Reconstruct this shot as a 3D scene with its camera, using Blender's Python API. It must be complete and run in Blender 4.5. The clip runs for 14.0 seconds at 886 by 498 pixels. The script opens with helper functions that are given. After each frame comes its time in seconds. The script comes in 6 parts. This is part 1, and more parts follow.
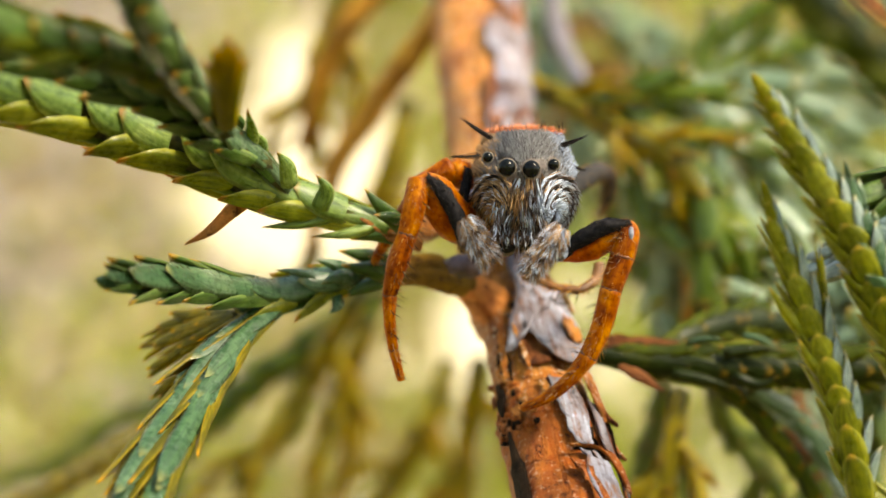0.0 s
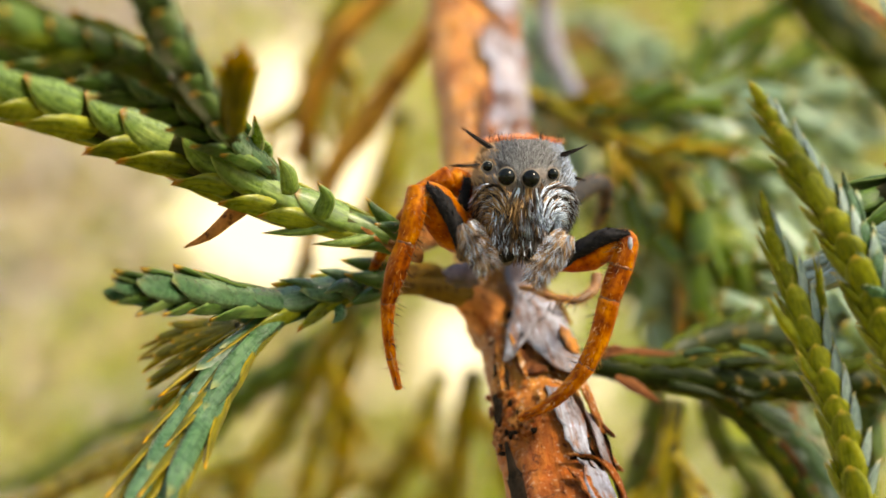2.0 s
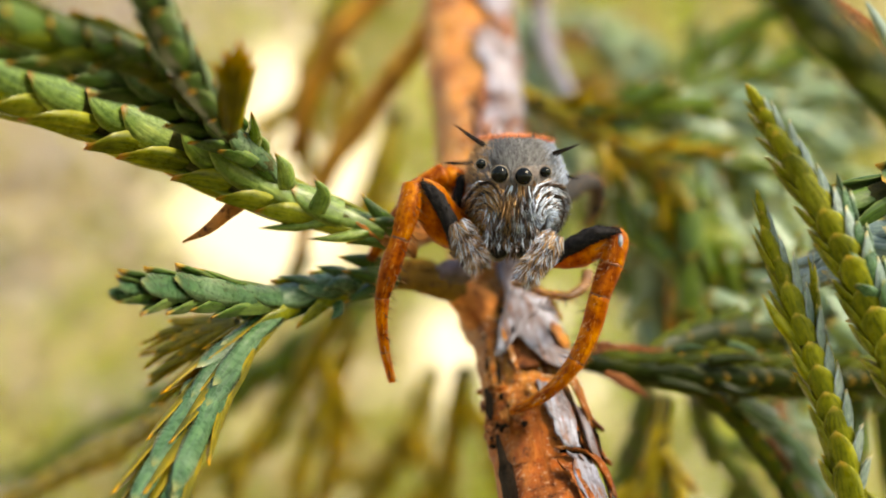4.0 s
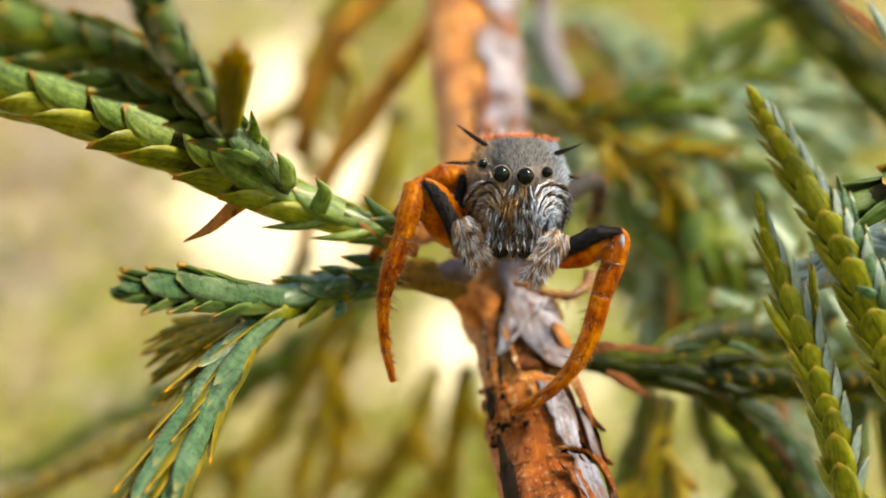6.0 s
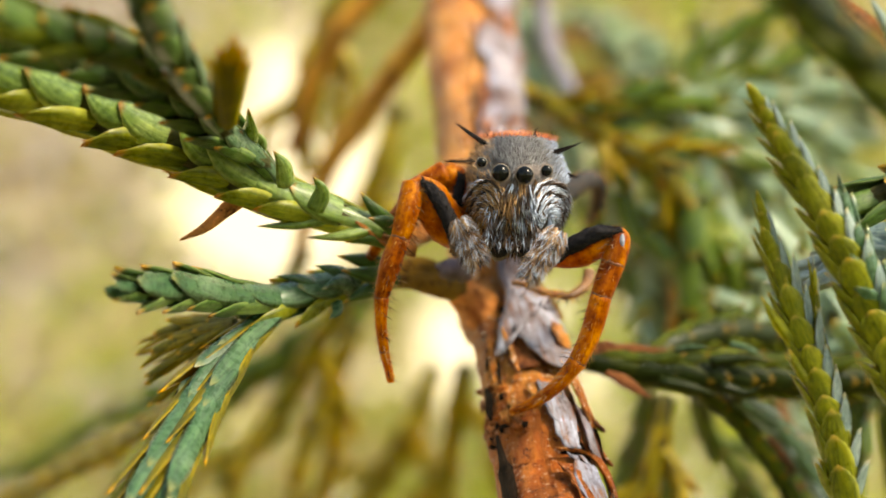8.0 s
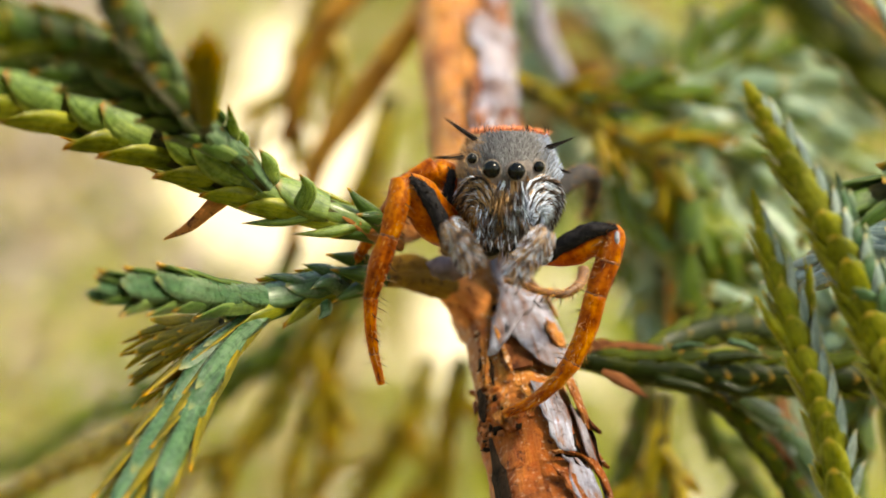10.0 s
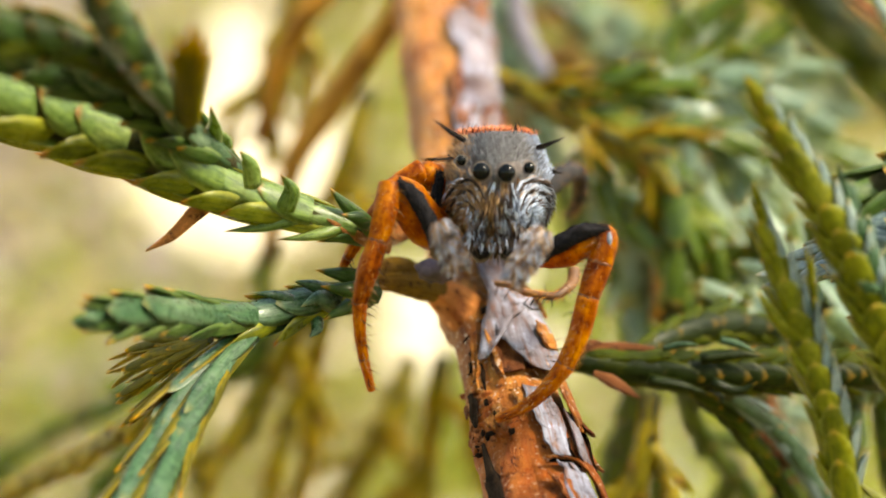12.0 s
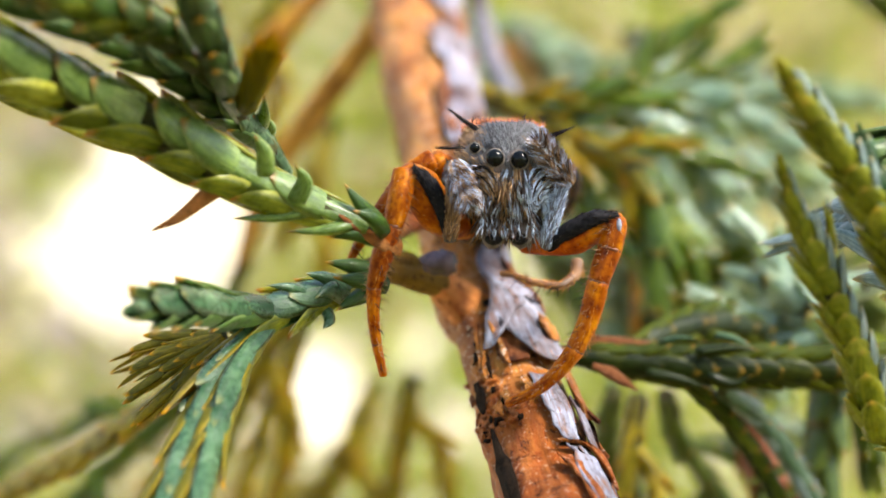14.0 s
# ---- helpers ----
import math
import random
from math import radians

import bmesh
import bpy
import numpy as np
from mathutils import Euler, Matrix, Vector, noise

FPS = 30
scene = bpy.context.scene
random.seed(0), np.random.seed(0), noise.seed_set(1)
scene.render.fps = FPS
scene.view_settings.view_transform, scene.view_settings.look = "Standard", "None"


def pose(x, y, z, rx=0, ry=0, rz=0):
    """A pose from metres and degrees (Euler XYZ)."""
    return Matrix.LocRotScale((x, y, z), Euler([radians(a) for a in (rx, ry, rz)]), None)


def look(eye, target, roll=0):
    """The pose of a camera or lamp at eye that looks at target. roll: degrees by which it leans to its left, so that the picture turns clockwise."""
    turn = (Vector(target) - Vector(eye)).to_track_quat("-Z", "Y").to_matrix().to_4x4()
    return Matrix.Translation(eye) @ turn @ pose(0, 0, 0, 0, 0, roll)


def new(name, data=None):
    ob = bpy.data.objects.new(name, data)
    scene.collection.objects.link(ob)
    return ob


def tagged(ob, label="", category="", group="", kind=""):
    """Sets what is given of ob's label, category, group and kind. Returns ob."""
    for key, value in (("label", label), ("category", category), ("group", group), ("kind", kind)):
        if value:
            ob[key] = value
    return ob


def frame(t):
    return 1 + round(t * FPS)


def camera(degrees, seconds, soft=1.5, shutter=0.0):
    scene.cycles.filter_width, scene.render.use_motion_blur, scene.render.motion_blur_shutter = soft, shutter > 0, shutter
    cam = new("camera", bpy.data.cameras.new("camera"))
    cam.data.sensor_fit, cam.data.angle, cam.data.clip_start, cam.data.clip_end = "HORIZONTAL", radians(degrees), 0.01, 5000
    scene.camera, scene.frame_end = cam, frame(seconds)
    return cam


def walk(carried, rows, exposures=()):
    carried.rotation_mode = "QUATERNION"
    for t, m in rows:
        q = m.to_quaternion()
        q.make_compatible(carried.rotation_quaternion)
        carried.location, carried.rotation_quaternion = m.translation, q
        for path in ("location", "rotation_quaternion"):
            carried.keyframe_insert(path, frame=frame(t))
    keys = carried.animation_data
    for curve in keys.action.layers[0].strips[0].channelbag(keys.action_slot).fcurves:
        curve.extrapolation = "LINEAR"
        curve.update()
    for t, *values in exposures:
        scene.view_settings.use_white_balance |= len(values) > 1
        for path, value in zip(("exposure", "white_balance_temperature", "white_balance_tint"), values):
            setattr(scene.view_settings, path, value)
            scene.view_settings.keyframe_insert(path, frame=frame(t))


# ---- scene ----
MM = 0.001
cam = camera(22.0, 14.0, soft=1.75)
cam.data.dof.use_dof = True
cam.data.dof.focus_distance = 0.0402
cam.data.dof.aperture_fstop = 84.0


def view(x, y, z, yaw, pitch, roll):
    """Camera pose: place in millimetres, yaw to the left and pitch up in degrees."""
    a, b = radians(yaw), radians(pitch)
    eye = Vector((x, y, z)) * MM
    return look(eye, eye + Vector((-math.sin(a) * math.cos(b), math.cos(a) * math.cos(b), math.sin(b))), roll)


walk(cam, [
    (0, view(0.000, -40.226, 0.000, 0.050, 0.051, -0.196)),
    (0.5, view(0.052, -40.317, -0.122, 0.067, 0.229, -0.406)),
    (1, view(0.093, -40.272, -0.553, 0.038, 0.831, 0.013)),
    (1.5, view(-0.191, -40.082, -0.086, -0.268, 0.411, -0.181)),
    (2, view(-0.292, -40.202, -0.160, -0.394, 0.499, 0.255)),
    (2.5, view(-0.107, -40.527, -0.040, -0.273, 0.261, 0.267)),
    (3, view(-0.196, -40.737, -0.288, -0.398, 0.560, 0.490)),
    (5.5, view(-0.333, -40.998, -0.149, -0.563, 0.376, 0.844)),
    (6, view(-0.261, -40.943, -0.203, -0.463, 0.436, 0.906)),
    (6.5, view(-0.332, -40.900, -0.258, -0.535, 0.513, 1.015)),
    (7, view(-0.264, -40.797, -0.075, -0.468, 0.250, 0.971)),
    (7.5, view(-0.264, -40.639, -0.088, -0.489, 0.263, 1.027)),
    (8, view(-0.278, -40.566, -0.136, -0.530, 0.331, 0.904)),
    (10.5, view(-0.039, -39.323, 0.245, -0.501, -0.241, 0.446)),
    (11, view(-0.080, -39.125, 0.201, -0.648, -0.162, 0.324)),
    (11.5, view(-0.163, -38.847, 0.289, -0.843, -0.244, -0.224)),
    (12, view(-0.547, -38.873, 0.523, -1.454, -0.559, -0.341)),
    (12.5, view(-1.220, -38.922, 0.047, -2.465, 0.114, -0.666)),
    (13, view(-1.414, -38.938, -0.135, -2.732, 0.338, -0.352)),
    (13.5, view(-2.030, -39.053, -0.666, -3.420, 0.916, 0.092)),
    (14, view(-2.778, -39.454, -1.204, -4.322, 1.587, -0.234)),
], exposures=[(0, 1.72, 9200, 4), (11.5, 1.72, 9100, 4), (12.5, 1.84, 7900, 6), (14, 1.95, 7100, 8)])

# ---- light ----
SUN_AZ, SUN_EL = radians(122), radians(50)      # azimuth from +y towards +x
world = bpy.data.worlds.new("sky")
scene.world = world
world.use_nodes = True
wn = world.node_tree.nodes
sky = wn.new("ShaderNodeTexSky")
sky.sky_type = "NISHITA"
sky.sun_disc = False
sky.sun_elevation, sky.sun_rotation = SUN_EL, SUN_AZ
world.node_tree.links.new(sky.outputs[0], wn["Background"].inputs[0])
wn["Background"].inputs[1].default_value = 0.15
sun = new("sun", bpy.data.lights.new("sun", "SUN"))
sun.data.energy, sun.data.angle, sun.data.color = 2.3, radians(16), (1.0, 0.98, 0.95)
to_sun = Vector((math.sin(SUN_AZ) * math.cos(SUN_EL), math.cos(SUN_AZ) * math.cos(SUN_EL), math.sin(SUN_EL)))
sun.matrix_world = look(to_sun, (0, 0, 0))


# ---- materials ----
def material(name):
    m = bpy.data.materials.new(name)
    m.use_nodes = True
    return m, m.node_tree.nodes, m.node_tree.links, m.node_tree.nodes["Principled BSDF"]


def ramp(nodes, stops, mode="LINEAR"):
    r = nodes.new("ShaderNodeValToRGB")
    r.color_ramp.interpolation = mode
    el = r.color_ramp.elements
    el[0].position, el[0].color = stops[0][0], (*stops[0][1], 1)
    el[1].position, el[1].color = stops[-1][0], (*stops[-1][1], 1)
    for p, c in stops[1:-1]:
        e = el.new(p)
        e.color = (*c, 1)
    return r


def noise_tex(nodes, links, coord, scale, detail=4, rough=0.6):
    n = nodes.new("ShaderNodeTexNoise")
    n.inputs["Scale"].default_value, n.inputs["Detail"].default_value = scale, detail
    n.inputs["Roughness"].default_value = rough
    links.new(coord, n.inputs["Vector"])
    return n


def mixed(nodes, links, fac, a, b, mode="MIX"):
    m = nodes.new("ShaderNodeMix")
    m.data_type, m.blend_type = "RGBA", mode
    for sock, val in ((m.inputs[0], fac), (m.inputs[6], a), (m.inputs[7], b)):
        if isinstance(val, (float, int)):
            sock.default_value = val
        elif isinstance(val, tuple):
            sock.default_value = (*val, 1)
        else:
            links.new(val, sock)
    return m.outputs[2]


def bump(nodes, links, height, bsdf, strength, distance):
    b = nodes.new("ShaderNodeBump")
    b.inputs["Strength"].default_value, b.inputs["Distance"].default_value = strength, distance
    links.new(height, b.inputs["Height"])
    links.new(b.outputs[0], bsdf.inputs["Normal"])


def world_pos(nodes):
    return nodes.new("ShaderNodeNewGeometry").outputs["Position"]


def leaf_material(name, dark, mid, light, tip, see_through=0.35, island=False, rough=0.38, spec=0.35, gloss=0.28):
    """Waxy scale leaf: two-scale mottling, paler margins, dry pointed tip. UV runs along and across the leaf."""
    m, n, l, b = material(name)
    uv = n.new("ShaderNodeUVMap").outputs[0]
    sep = n.new("ShaderNodeSeparateXYZ")
    l.new(uv, sep.inputs[0])
    rnd = n.new("ShaderNodeNewGeometry").outputs["Random Per Island"] if island else n.new("ShaderNodeObjectInfo").outputs["Random"]
    big = noise_tex(n, l, world_pos(n), 900, 3)
    mix = n.new("ShaderNodeMath")
    mix.operation = "MULTIPLY_ADD"
    l.new(big.outputs[0], mix.inputs[0])
    mix.inputs[1].default_value = 0.9
    half = n.new("ShaderNodeMath")
    half.operation = "MULTIPLY_ADD"
    l.new(rnd, half.inputs[0])
    half.inputs[1].default_value, half.inputs[2].default_value = 0.2, -0.08
    l.new(half.outputs[0], mix.inputs[2])
    col = ramp(n, [(0.15, dark), (0.5, mid), (0.85, light)])
    l.new(mix.outputs[0], col.inputs[0])
    fine = noise_tex(n, l, world_pos(n), 7000, 3)
    speck = ramp(n, [(0.35, (0.75, 0.75, 0.75)), (0.7, (1.12, 1.1, 1.0))])
    l.new(fine.outputs[0], speck.inputs[0])
    c = mixed(n, l, 1.0, col.outputs[0], speck.outputs[0], "MULTIPLY")
    smap = n.new("ShaderNodeMapping")
    smap.inputs["Scale"].default_value = (1.6, 5.0, 1)
    l.new(uv, smap.inputs[0])
    offs = n.new("ShaderNodeVectorMath")
    l.new(smap.outputs[0], offs.inputs[0])
    comb = n.new("ShaderNodeCombineXYZ")
    far_off = n.new("ShaderNodeMath")
    far_off.operation = "MULTIPLY"
    far_off.inputs[1].default_value = 37.0
    l.new(rnd, far_off.inputs[0])
    l.new(far_off.outputs[0], comb.inputs[2])
    l.new(comb.outputs[0], offs.inputs[1])
    vein = noise_tex(n, l, offs.outputs[0], 1.3, 5, 0.65)
    vr = ramp(n, [(0.34, (0.42, 0.5, 0.42)), (0.54, (1, 1, 1)), (0.72, (1.35, 1.25, 1.05))])
    l.new(vein.outputs[0], vr.inputs[0])
    c = mixed(n, l, 1.0, c, vr.outputs[0], "MULTIPLY")
    edge = n.new("ShaderNodeMath")           # paler yellow margin
    edge.operation = "ABSOLUTE"
    l.new(sep.outputs[1], edge.inputs[0])
    er = ramp(n, [(0.8, (0, 0, 0)), (1.0, (0.6, 0.6, 0.6))])
    l.new(edge.outputs[0], er.inputs[0])
    c = mixed(n, l, er.outputs[0], c, light)
    tr = ramp(n, [(0.84, (0, 0, 0)), (0.98, (0.9, 0.9, 0.9))])
    l.new(sep.outputs[0], tr.inputs[0])
    c = mixed(n, l, tr.outputs[0], c, tip)
    l.new(c, b.inputs["Base Color"])
    rr = ramp(n, [(0.3, (rough - 0.1,) * 3), (0.7, (rough + 0.2,) * 3)])
    l.new(fine.outputs[0], rr.inputs[0])
    l.new(rr.outputs[0], b.inputs["Roughness"])
    b.inputs["Specular IOR Level"].default_value = spec
    b.inputs["Coat Weight"].default_value, b.inputs["Coat Roughness"].default_value = gloss, 0.16
    hsum = n.new("ShaderNodeMath")
    l.new(fine.outputs[0], hsum.inputs[0])
    l.new(vein.outputs[0], hsum.inputs[1])
    bump(n, l, hsum.outputs[0], b, 0.4, 0.00006)
    t = n.new("ShaderNodeBsdfTranslucent")
    warm = mixed(n, l, 1.0, c, (1.9, 1.55, 0.45), "MULTIPLY")
    l.new(warm, t.inputs[0])
    mx = n.new("ShaderNodeMixShader")
    mx.inputs[0].default_value = see_through
    l.new(b.outputs[0], mx.inputs[1])
    l.new(t.outputs[0], mx.inputs[2])
    l.new(mx.outputs[0], n["Material Output"].inputs[0])
    return m


M_LEAF = leaf_material("juniper_leaf", (0.05, 0.11, 0.022), (0.18, 0.28, 0.065), (0.44, 0.52, 0.22), (0.34, 0.13, 0.015), 0.35, rough=0.26, spec=0.42, gloss=0.24)
M_LEAF_EDGE = leaf_material("juniper_leaf_margin_row", (0.06, 0.085, 0.004), (0.22, 0.245, 0.016), (0.44, 0.44, 0.06), (0.42, 0.15, 0.015), 0.4, rough=0.28, spec=0.3, gloss=0.16)
# darker leaf copy that holds the level branchlet's shade in its colour
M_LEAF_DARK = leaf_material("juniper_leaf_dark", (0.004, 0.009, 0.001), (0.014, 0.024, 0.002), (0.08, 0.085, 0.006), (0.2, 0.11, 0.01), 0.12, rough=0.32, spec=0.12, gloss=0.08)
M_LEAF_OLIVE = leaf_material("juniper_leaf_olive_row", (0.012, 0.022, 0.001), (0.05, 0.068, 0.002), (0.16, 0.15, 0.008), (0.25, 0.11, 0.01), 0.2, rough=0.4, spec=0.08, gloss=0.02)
# pale blue leaf with sky light put into its colour
M_LEAF_PALE = leaf_material("juniper_leaf_pale_blue", (0.1, 0.17, 0.15), (0.25, 0.34, 0.35), (0.46, 0.53, 0.55), (0.5, 0.42, 0.2), 0.3, rough=0.3)
M_LEAF_BLUE = leaf_material("juniper_leaf_bluish", (0.014, 0.055, 0.022), (0.052, 0.13, 0.058), (0.18, 0.28, 0.18), (0.2, 0.2, 0.06), 0.22, rough=0.25, spec=0.4, gloss=0.28)
M_LEAF_YELLOW = leaf_material("juniper_leaf_yellow", (0.11, 0.125, 0.006), (0.26, 0.28, 0.016), (0.44, 0.45, 0.07), (0.5, 0.38, 0.08), 0.45, rough=0.3, spec=0.3, gloss=0.16)
M_LEAF_GOLD = leaf_material("juniper_leaf_golden_margin", (0.05, 0.06, 0.008), (0.17, 0.145, 0.012), (0.46, 0.3, 0.012), (0.68, 0.34, 0.008), 0.35, rough=0.36, spec=0.15, gloss=0.06)
M_LEAF_GREY_GREEN = leaf_material("juniper_leaf_grey_green", (0.02, 0.06, 0.02), (0.08, 0.15, 0.075), (0.26, 0.34, 0.24), (0.3, 0.12, 0.015), 0.2, rough=0.3, spec=0.25, gloss=0.15)
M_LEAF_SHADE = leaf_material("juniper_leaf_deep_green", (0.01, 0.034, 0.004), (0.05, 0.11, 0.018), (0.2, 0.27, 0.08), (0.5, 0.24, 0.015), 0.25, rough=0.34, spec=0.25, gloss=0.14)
M_LEAF_TIP = leaf_material("juniper_leaf_young_tip", (0.12, 0.12, 0.003), (0.24, 0.21, 0.005), (0.34, 0.28, 0.012), (0.4, 0.24, 0.03), 0.6, rough=0.5, spec=0.05, gloss=0.0)
M_LEAF_FAR = leaf_material("juniper_leaf_joined", (0.045, 0.1, 0.008), (0.15, 0.235, 0.02), (0.4, 0.42, 0.08), (0.45, 0.3, 0.06), 0.5, island=True, rough=0.22)


def bark_material(name, dark, mid, light, low=0.3, brighten=None, relief=1.0, rough=0.62, spec=0.2, specks=None):
    m, n, l, b = material(name)
    co = n.new("ShaderNodeTexCoord").outputs["UV"]
    mp = n.new("ShaderNodeMapping")
    mp.inputs["Scale"].default_value = (0.35, 1.6, 1)
    l.new(co, mp.inputs[0])
    streak = noise_tex(n, l, mp.outputs[0], 3.0, 6, 0.7)
    blot = noise_tex(n, l, world_pos(n), 4200, 8, 0.75)
    c1 = ramp(n, [(low, dark), (low + 0.14, mid), (0.74, light)])
    l.new(streak.outputs[0], c1.inputs[0])
    c2 = ramp(n, [(0.36, (0.2, 0.12, 0.1)), (0.45, (0.95, 0.95, 0.95)), (0.59, (1.1, 1.1, 1.1)), (0.66, (1.7, 1.9, 2.2))])
    l.new(blot.outputs[0], c2.inputs[0])
    wide = noise_tex(n, l, world_pos(n), 520, 3)
    c3 = ramp(n, [(0.36, (0.5, 0.36, 0.3)), (0.5, (0.95, 0.95, 0.95)), (0.68, (1.25, 1.2, 1.15))])
    l.new(wide.outputs[0], c3.inputs[0])
    first = mixed(n, l, 1.0, c1.outputs[0], c2.outputs[0], "MULTIPLY")
    last = mixed(n, l, 1.0, first, c3.outputs[0], "MULTIPLY")
    if specks:                               # small pale flecks from thresholded noise
        fleck = noise_tex(n, l, world_pos(n), 11000, 2, 0.5)
        cut = ramp(n, [(0.61, (0, 0, 0)), (0.66, (0.8, 0.8, 0.8))])
        l.new(fleck.outputs[0], cut.inputs[0])
        last = mixed(n, l, cut.outputs[0], last, specks)
    if brighten:                                # bark brightened farther along the limb: more orange tone, and an offset for shade
        sep = n.new("ShaderNodeSeparateXYZ")
        l.new(co, sep.inputs[0])
        span = n.new("ShaderNodeMapRange")
        span.inputs["From Min"].default_value, span.inputs["From Max"].default_value = brighten[0], brighten[1]
        l.new(sep.outputs[0], span.inputs["Value"])
        last = mixed(n, l, span.outputs[0], last, mixed(n, l, 1.0, last, brighten[2], "MULTIPLY"))
    l.new(last, b.inputs["Base Color"])
    b.inputs["Roughness"].default_value = rough
    b.inputs["Specular IOR Level"].default_value = 0.03 if name.startswith("dark") else spec
    h = n.new("ShaderNodeMath")
    l.new(streak.outputs[0], h.inputs[0])
    l.new(blot.outputs[0], h.inputs[1])
    bump(n, l, h.outputs[0], b, relief, 0.00018)
    return m


M_BARK = bark_material("orange_bark", (0.09, 0.018, 0.003), (0.33, 0.064, 0.007), (0.52, 0.17, 0.034), 0.23, specks=(0.56, 0.3, 0.19), brighten=(4.0, 4.9, (1.5, 2.2, 2.8)), rough=0.5, spec=0.2)
# brighter copy of the orange bark that offsets the shade at the fork
M_BARK_BRIGHT = bark_material("brightened_orange_bark", (0.16, 0.04, 0.01), (0.56, 0.16, 0.035), (0.7, 0.32, 0.1), 0.22, relief=0.6)
M_TWIG = bark_material("olive_brown_twig", (0.35, 0.13, 0.012), (0.75, 0.32, 0.03), (0.82, 0.46, 0.09))
M_BARK_RED = bark_material("red_brown_bark", (0.05, 0.016, 0.006), (0.24, 0.07, 0.02), (0.42, 0.17, 0.06))
M_PAPER = bark_material("papery_grey_bark", (0.17, 0.065, 0.022), (0.18, 0.175, 0.22), (0.33, 0.345, 0.43), 0.35, relief=0.45, rough=0.5, spec=0.25)
M_PAPER_PALE = bark_material("pale_papery_bark", (0.2, 0.12, 0.08), (0.27, 0.25, 0.3), (0.42, 0.42, 0.5), 0.36, relief=0.4, rough=0.5)
M_PITH = bark_material("dark_bark_crack", (0.008, 0.006, 0.005), (0.02, 0.013, 0.01), (0.06, 0.035, 0.02))
M_THORN = bark_material("dry_leaf_thorn", (0.26, 0.06, 0.015), (0.58, 0.19, 0.04), (0.7, 0.36, 0.11))


def plain_material(name, a, b_col, scale, rough, island=False, sheen=0.0, bump_d=0.0, coat=0.0):
    m, n, l, b = material(name)
    nz = noise_tex(n, l, world_pos(n), scale, 5)
    src = n.new("ShaderNodeNewGeometry").outputs["Random Per Island"] if island else nz.outputs[0]
    r = ramp(n, [(0.3, a), (0.7, b_col)])
    l.new(src, r.inputs[0])
    l.new(r.outputs[0], b.inputs["Base Color"])
    b.inputs["Roughness"].default_value = rough
    b.inputs["Sheen Weight"].default_value = sheen
    b.inputs["Coat Weight"].default_value = coat
    if bump_d:
        bump(n, l, nz.outputs[0], b, 0.6, bump_d)
    return m


M_SKIN = plain_material("grey_brown_skin", (0.05, 0.04, 0.038), (0.17, 0.135, 0.125), 9000, 0.55, bump_d=0.00003)
# white hair with the blue of the sky put into its colour
M_HAIR = plain_material("sky_tinted_grey_hair", (0.17, 0.195, 0.26), (0.6, 0.69, 0.86), 100, 0.45, island=True)
M_HAIR_BROWN = plain_material("dark_brown_hair", (0.025, 0.015, 0.012), (0.14, 0.09, 0.07), 100, 0.5, island=True)
M_HAIR_TOP = plain_material("grey_short_hair", (0.04, 0.036, 0.036), (0.2, 0.195, 0.2), 100, 0.5, island=True)
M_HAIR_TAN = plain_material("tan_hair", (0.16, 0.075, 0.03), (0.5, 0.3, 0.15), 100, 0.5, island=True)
M_HAIR_SKYLIT = plain_material("skylit_slate_hair", (0.08, 0.095, 0.13), (0.3, 0.35, 0.45), 100, 0.5, island=True)
M_EYELID = plain_material("tan_eye_rim", (0.06, 0.045, 0.035), (0.2, 0.15, 0.11), 9000, 0.5)
M_HAIR_RED = plain_material("orange_red_hair", (0.4, 0.09, 0.03), (0.8, 0.3, 0.14), 100, 0.5, island=True)
M_HAIR_BLACK = plain_material("black_bristle", (0.006, 0.005, 0.005), (0.03, 0.02, 0.016), 100, 0.4, island=True)
M_BLACK = plain_material("black_cuticle", (0.004, 0.004, 0.005), (0.02, 0.018, 0.02), 12000, 0.75, bump_d=0.00002)
M_EYE = plain_material("black_eye_lens", (0.002, 0.002, 0.002), (0.004, 0.005, 0.004), 3000, 0.04)
for m in (M_HAIR, M_HAIR_SKYLIT, M_HAIR_BROWN, M_HAIR_TOP, M_HAIR_TAN, M_HAIR_RED, M_SKIN):
    m.node_tree.nodes["Principled BSDF"].inputs["Specular IOR Level"].default_value = 0.15
for m in (M_BLACK, M_HAIR_BLACK):
    m.node_tree.nodes["Principled BSDF"].inputs["Specular IOR Level"].default_value = 0.08
M_EYE.node_tree.nodes["Principled BSDF"].inputs["Specular IOR Level"].default_value = 0.15


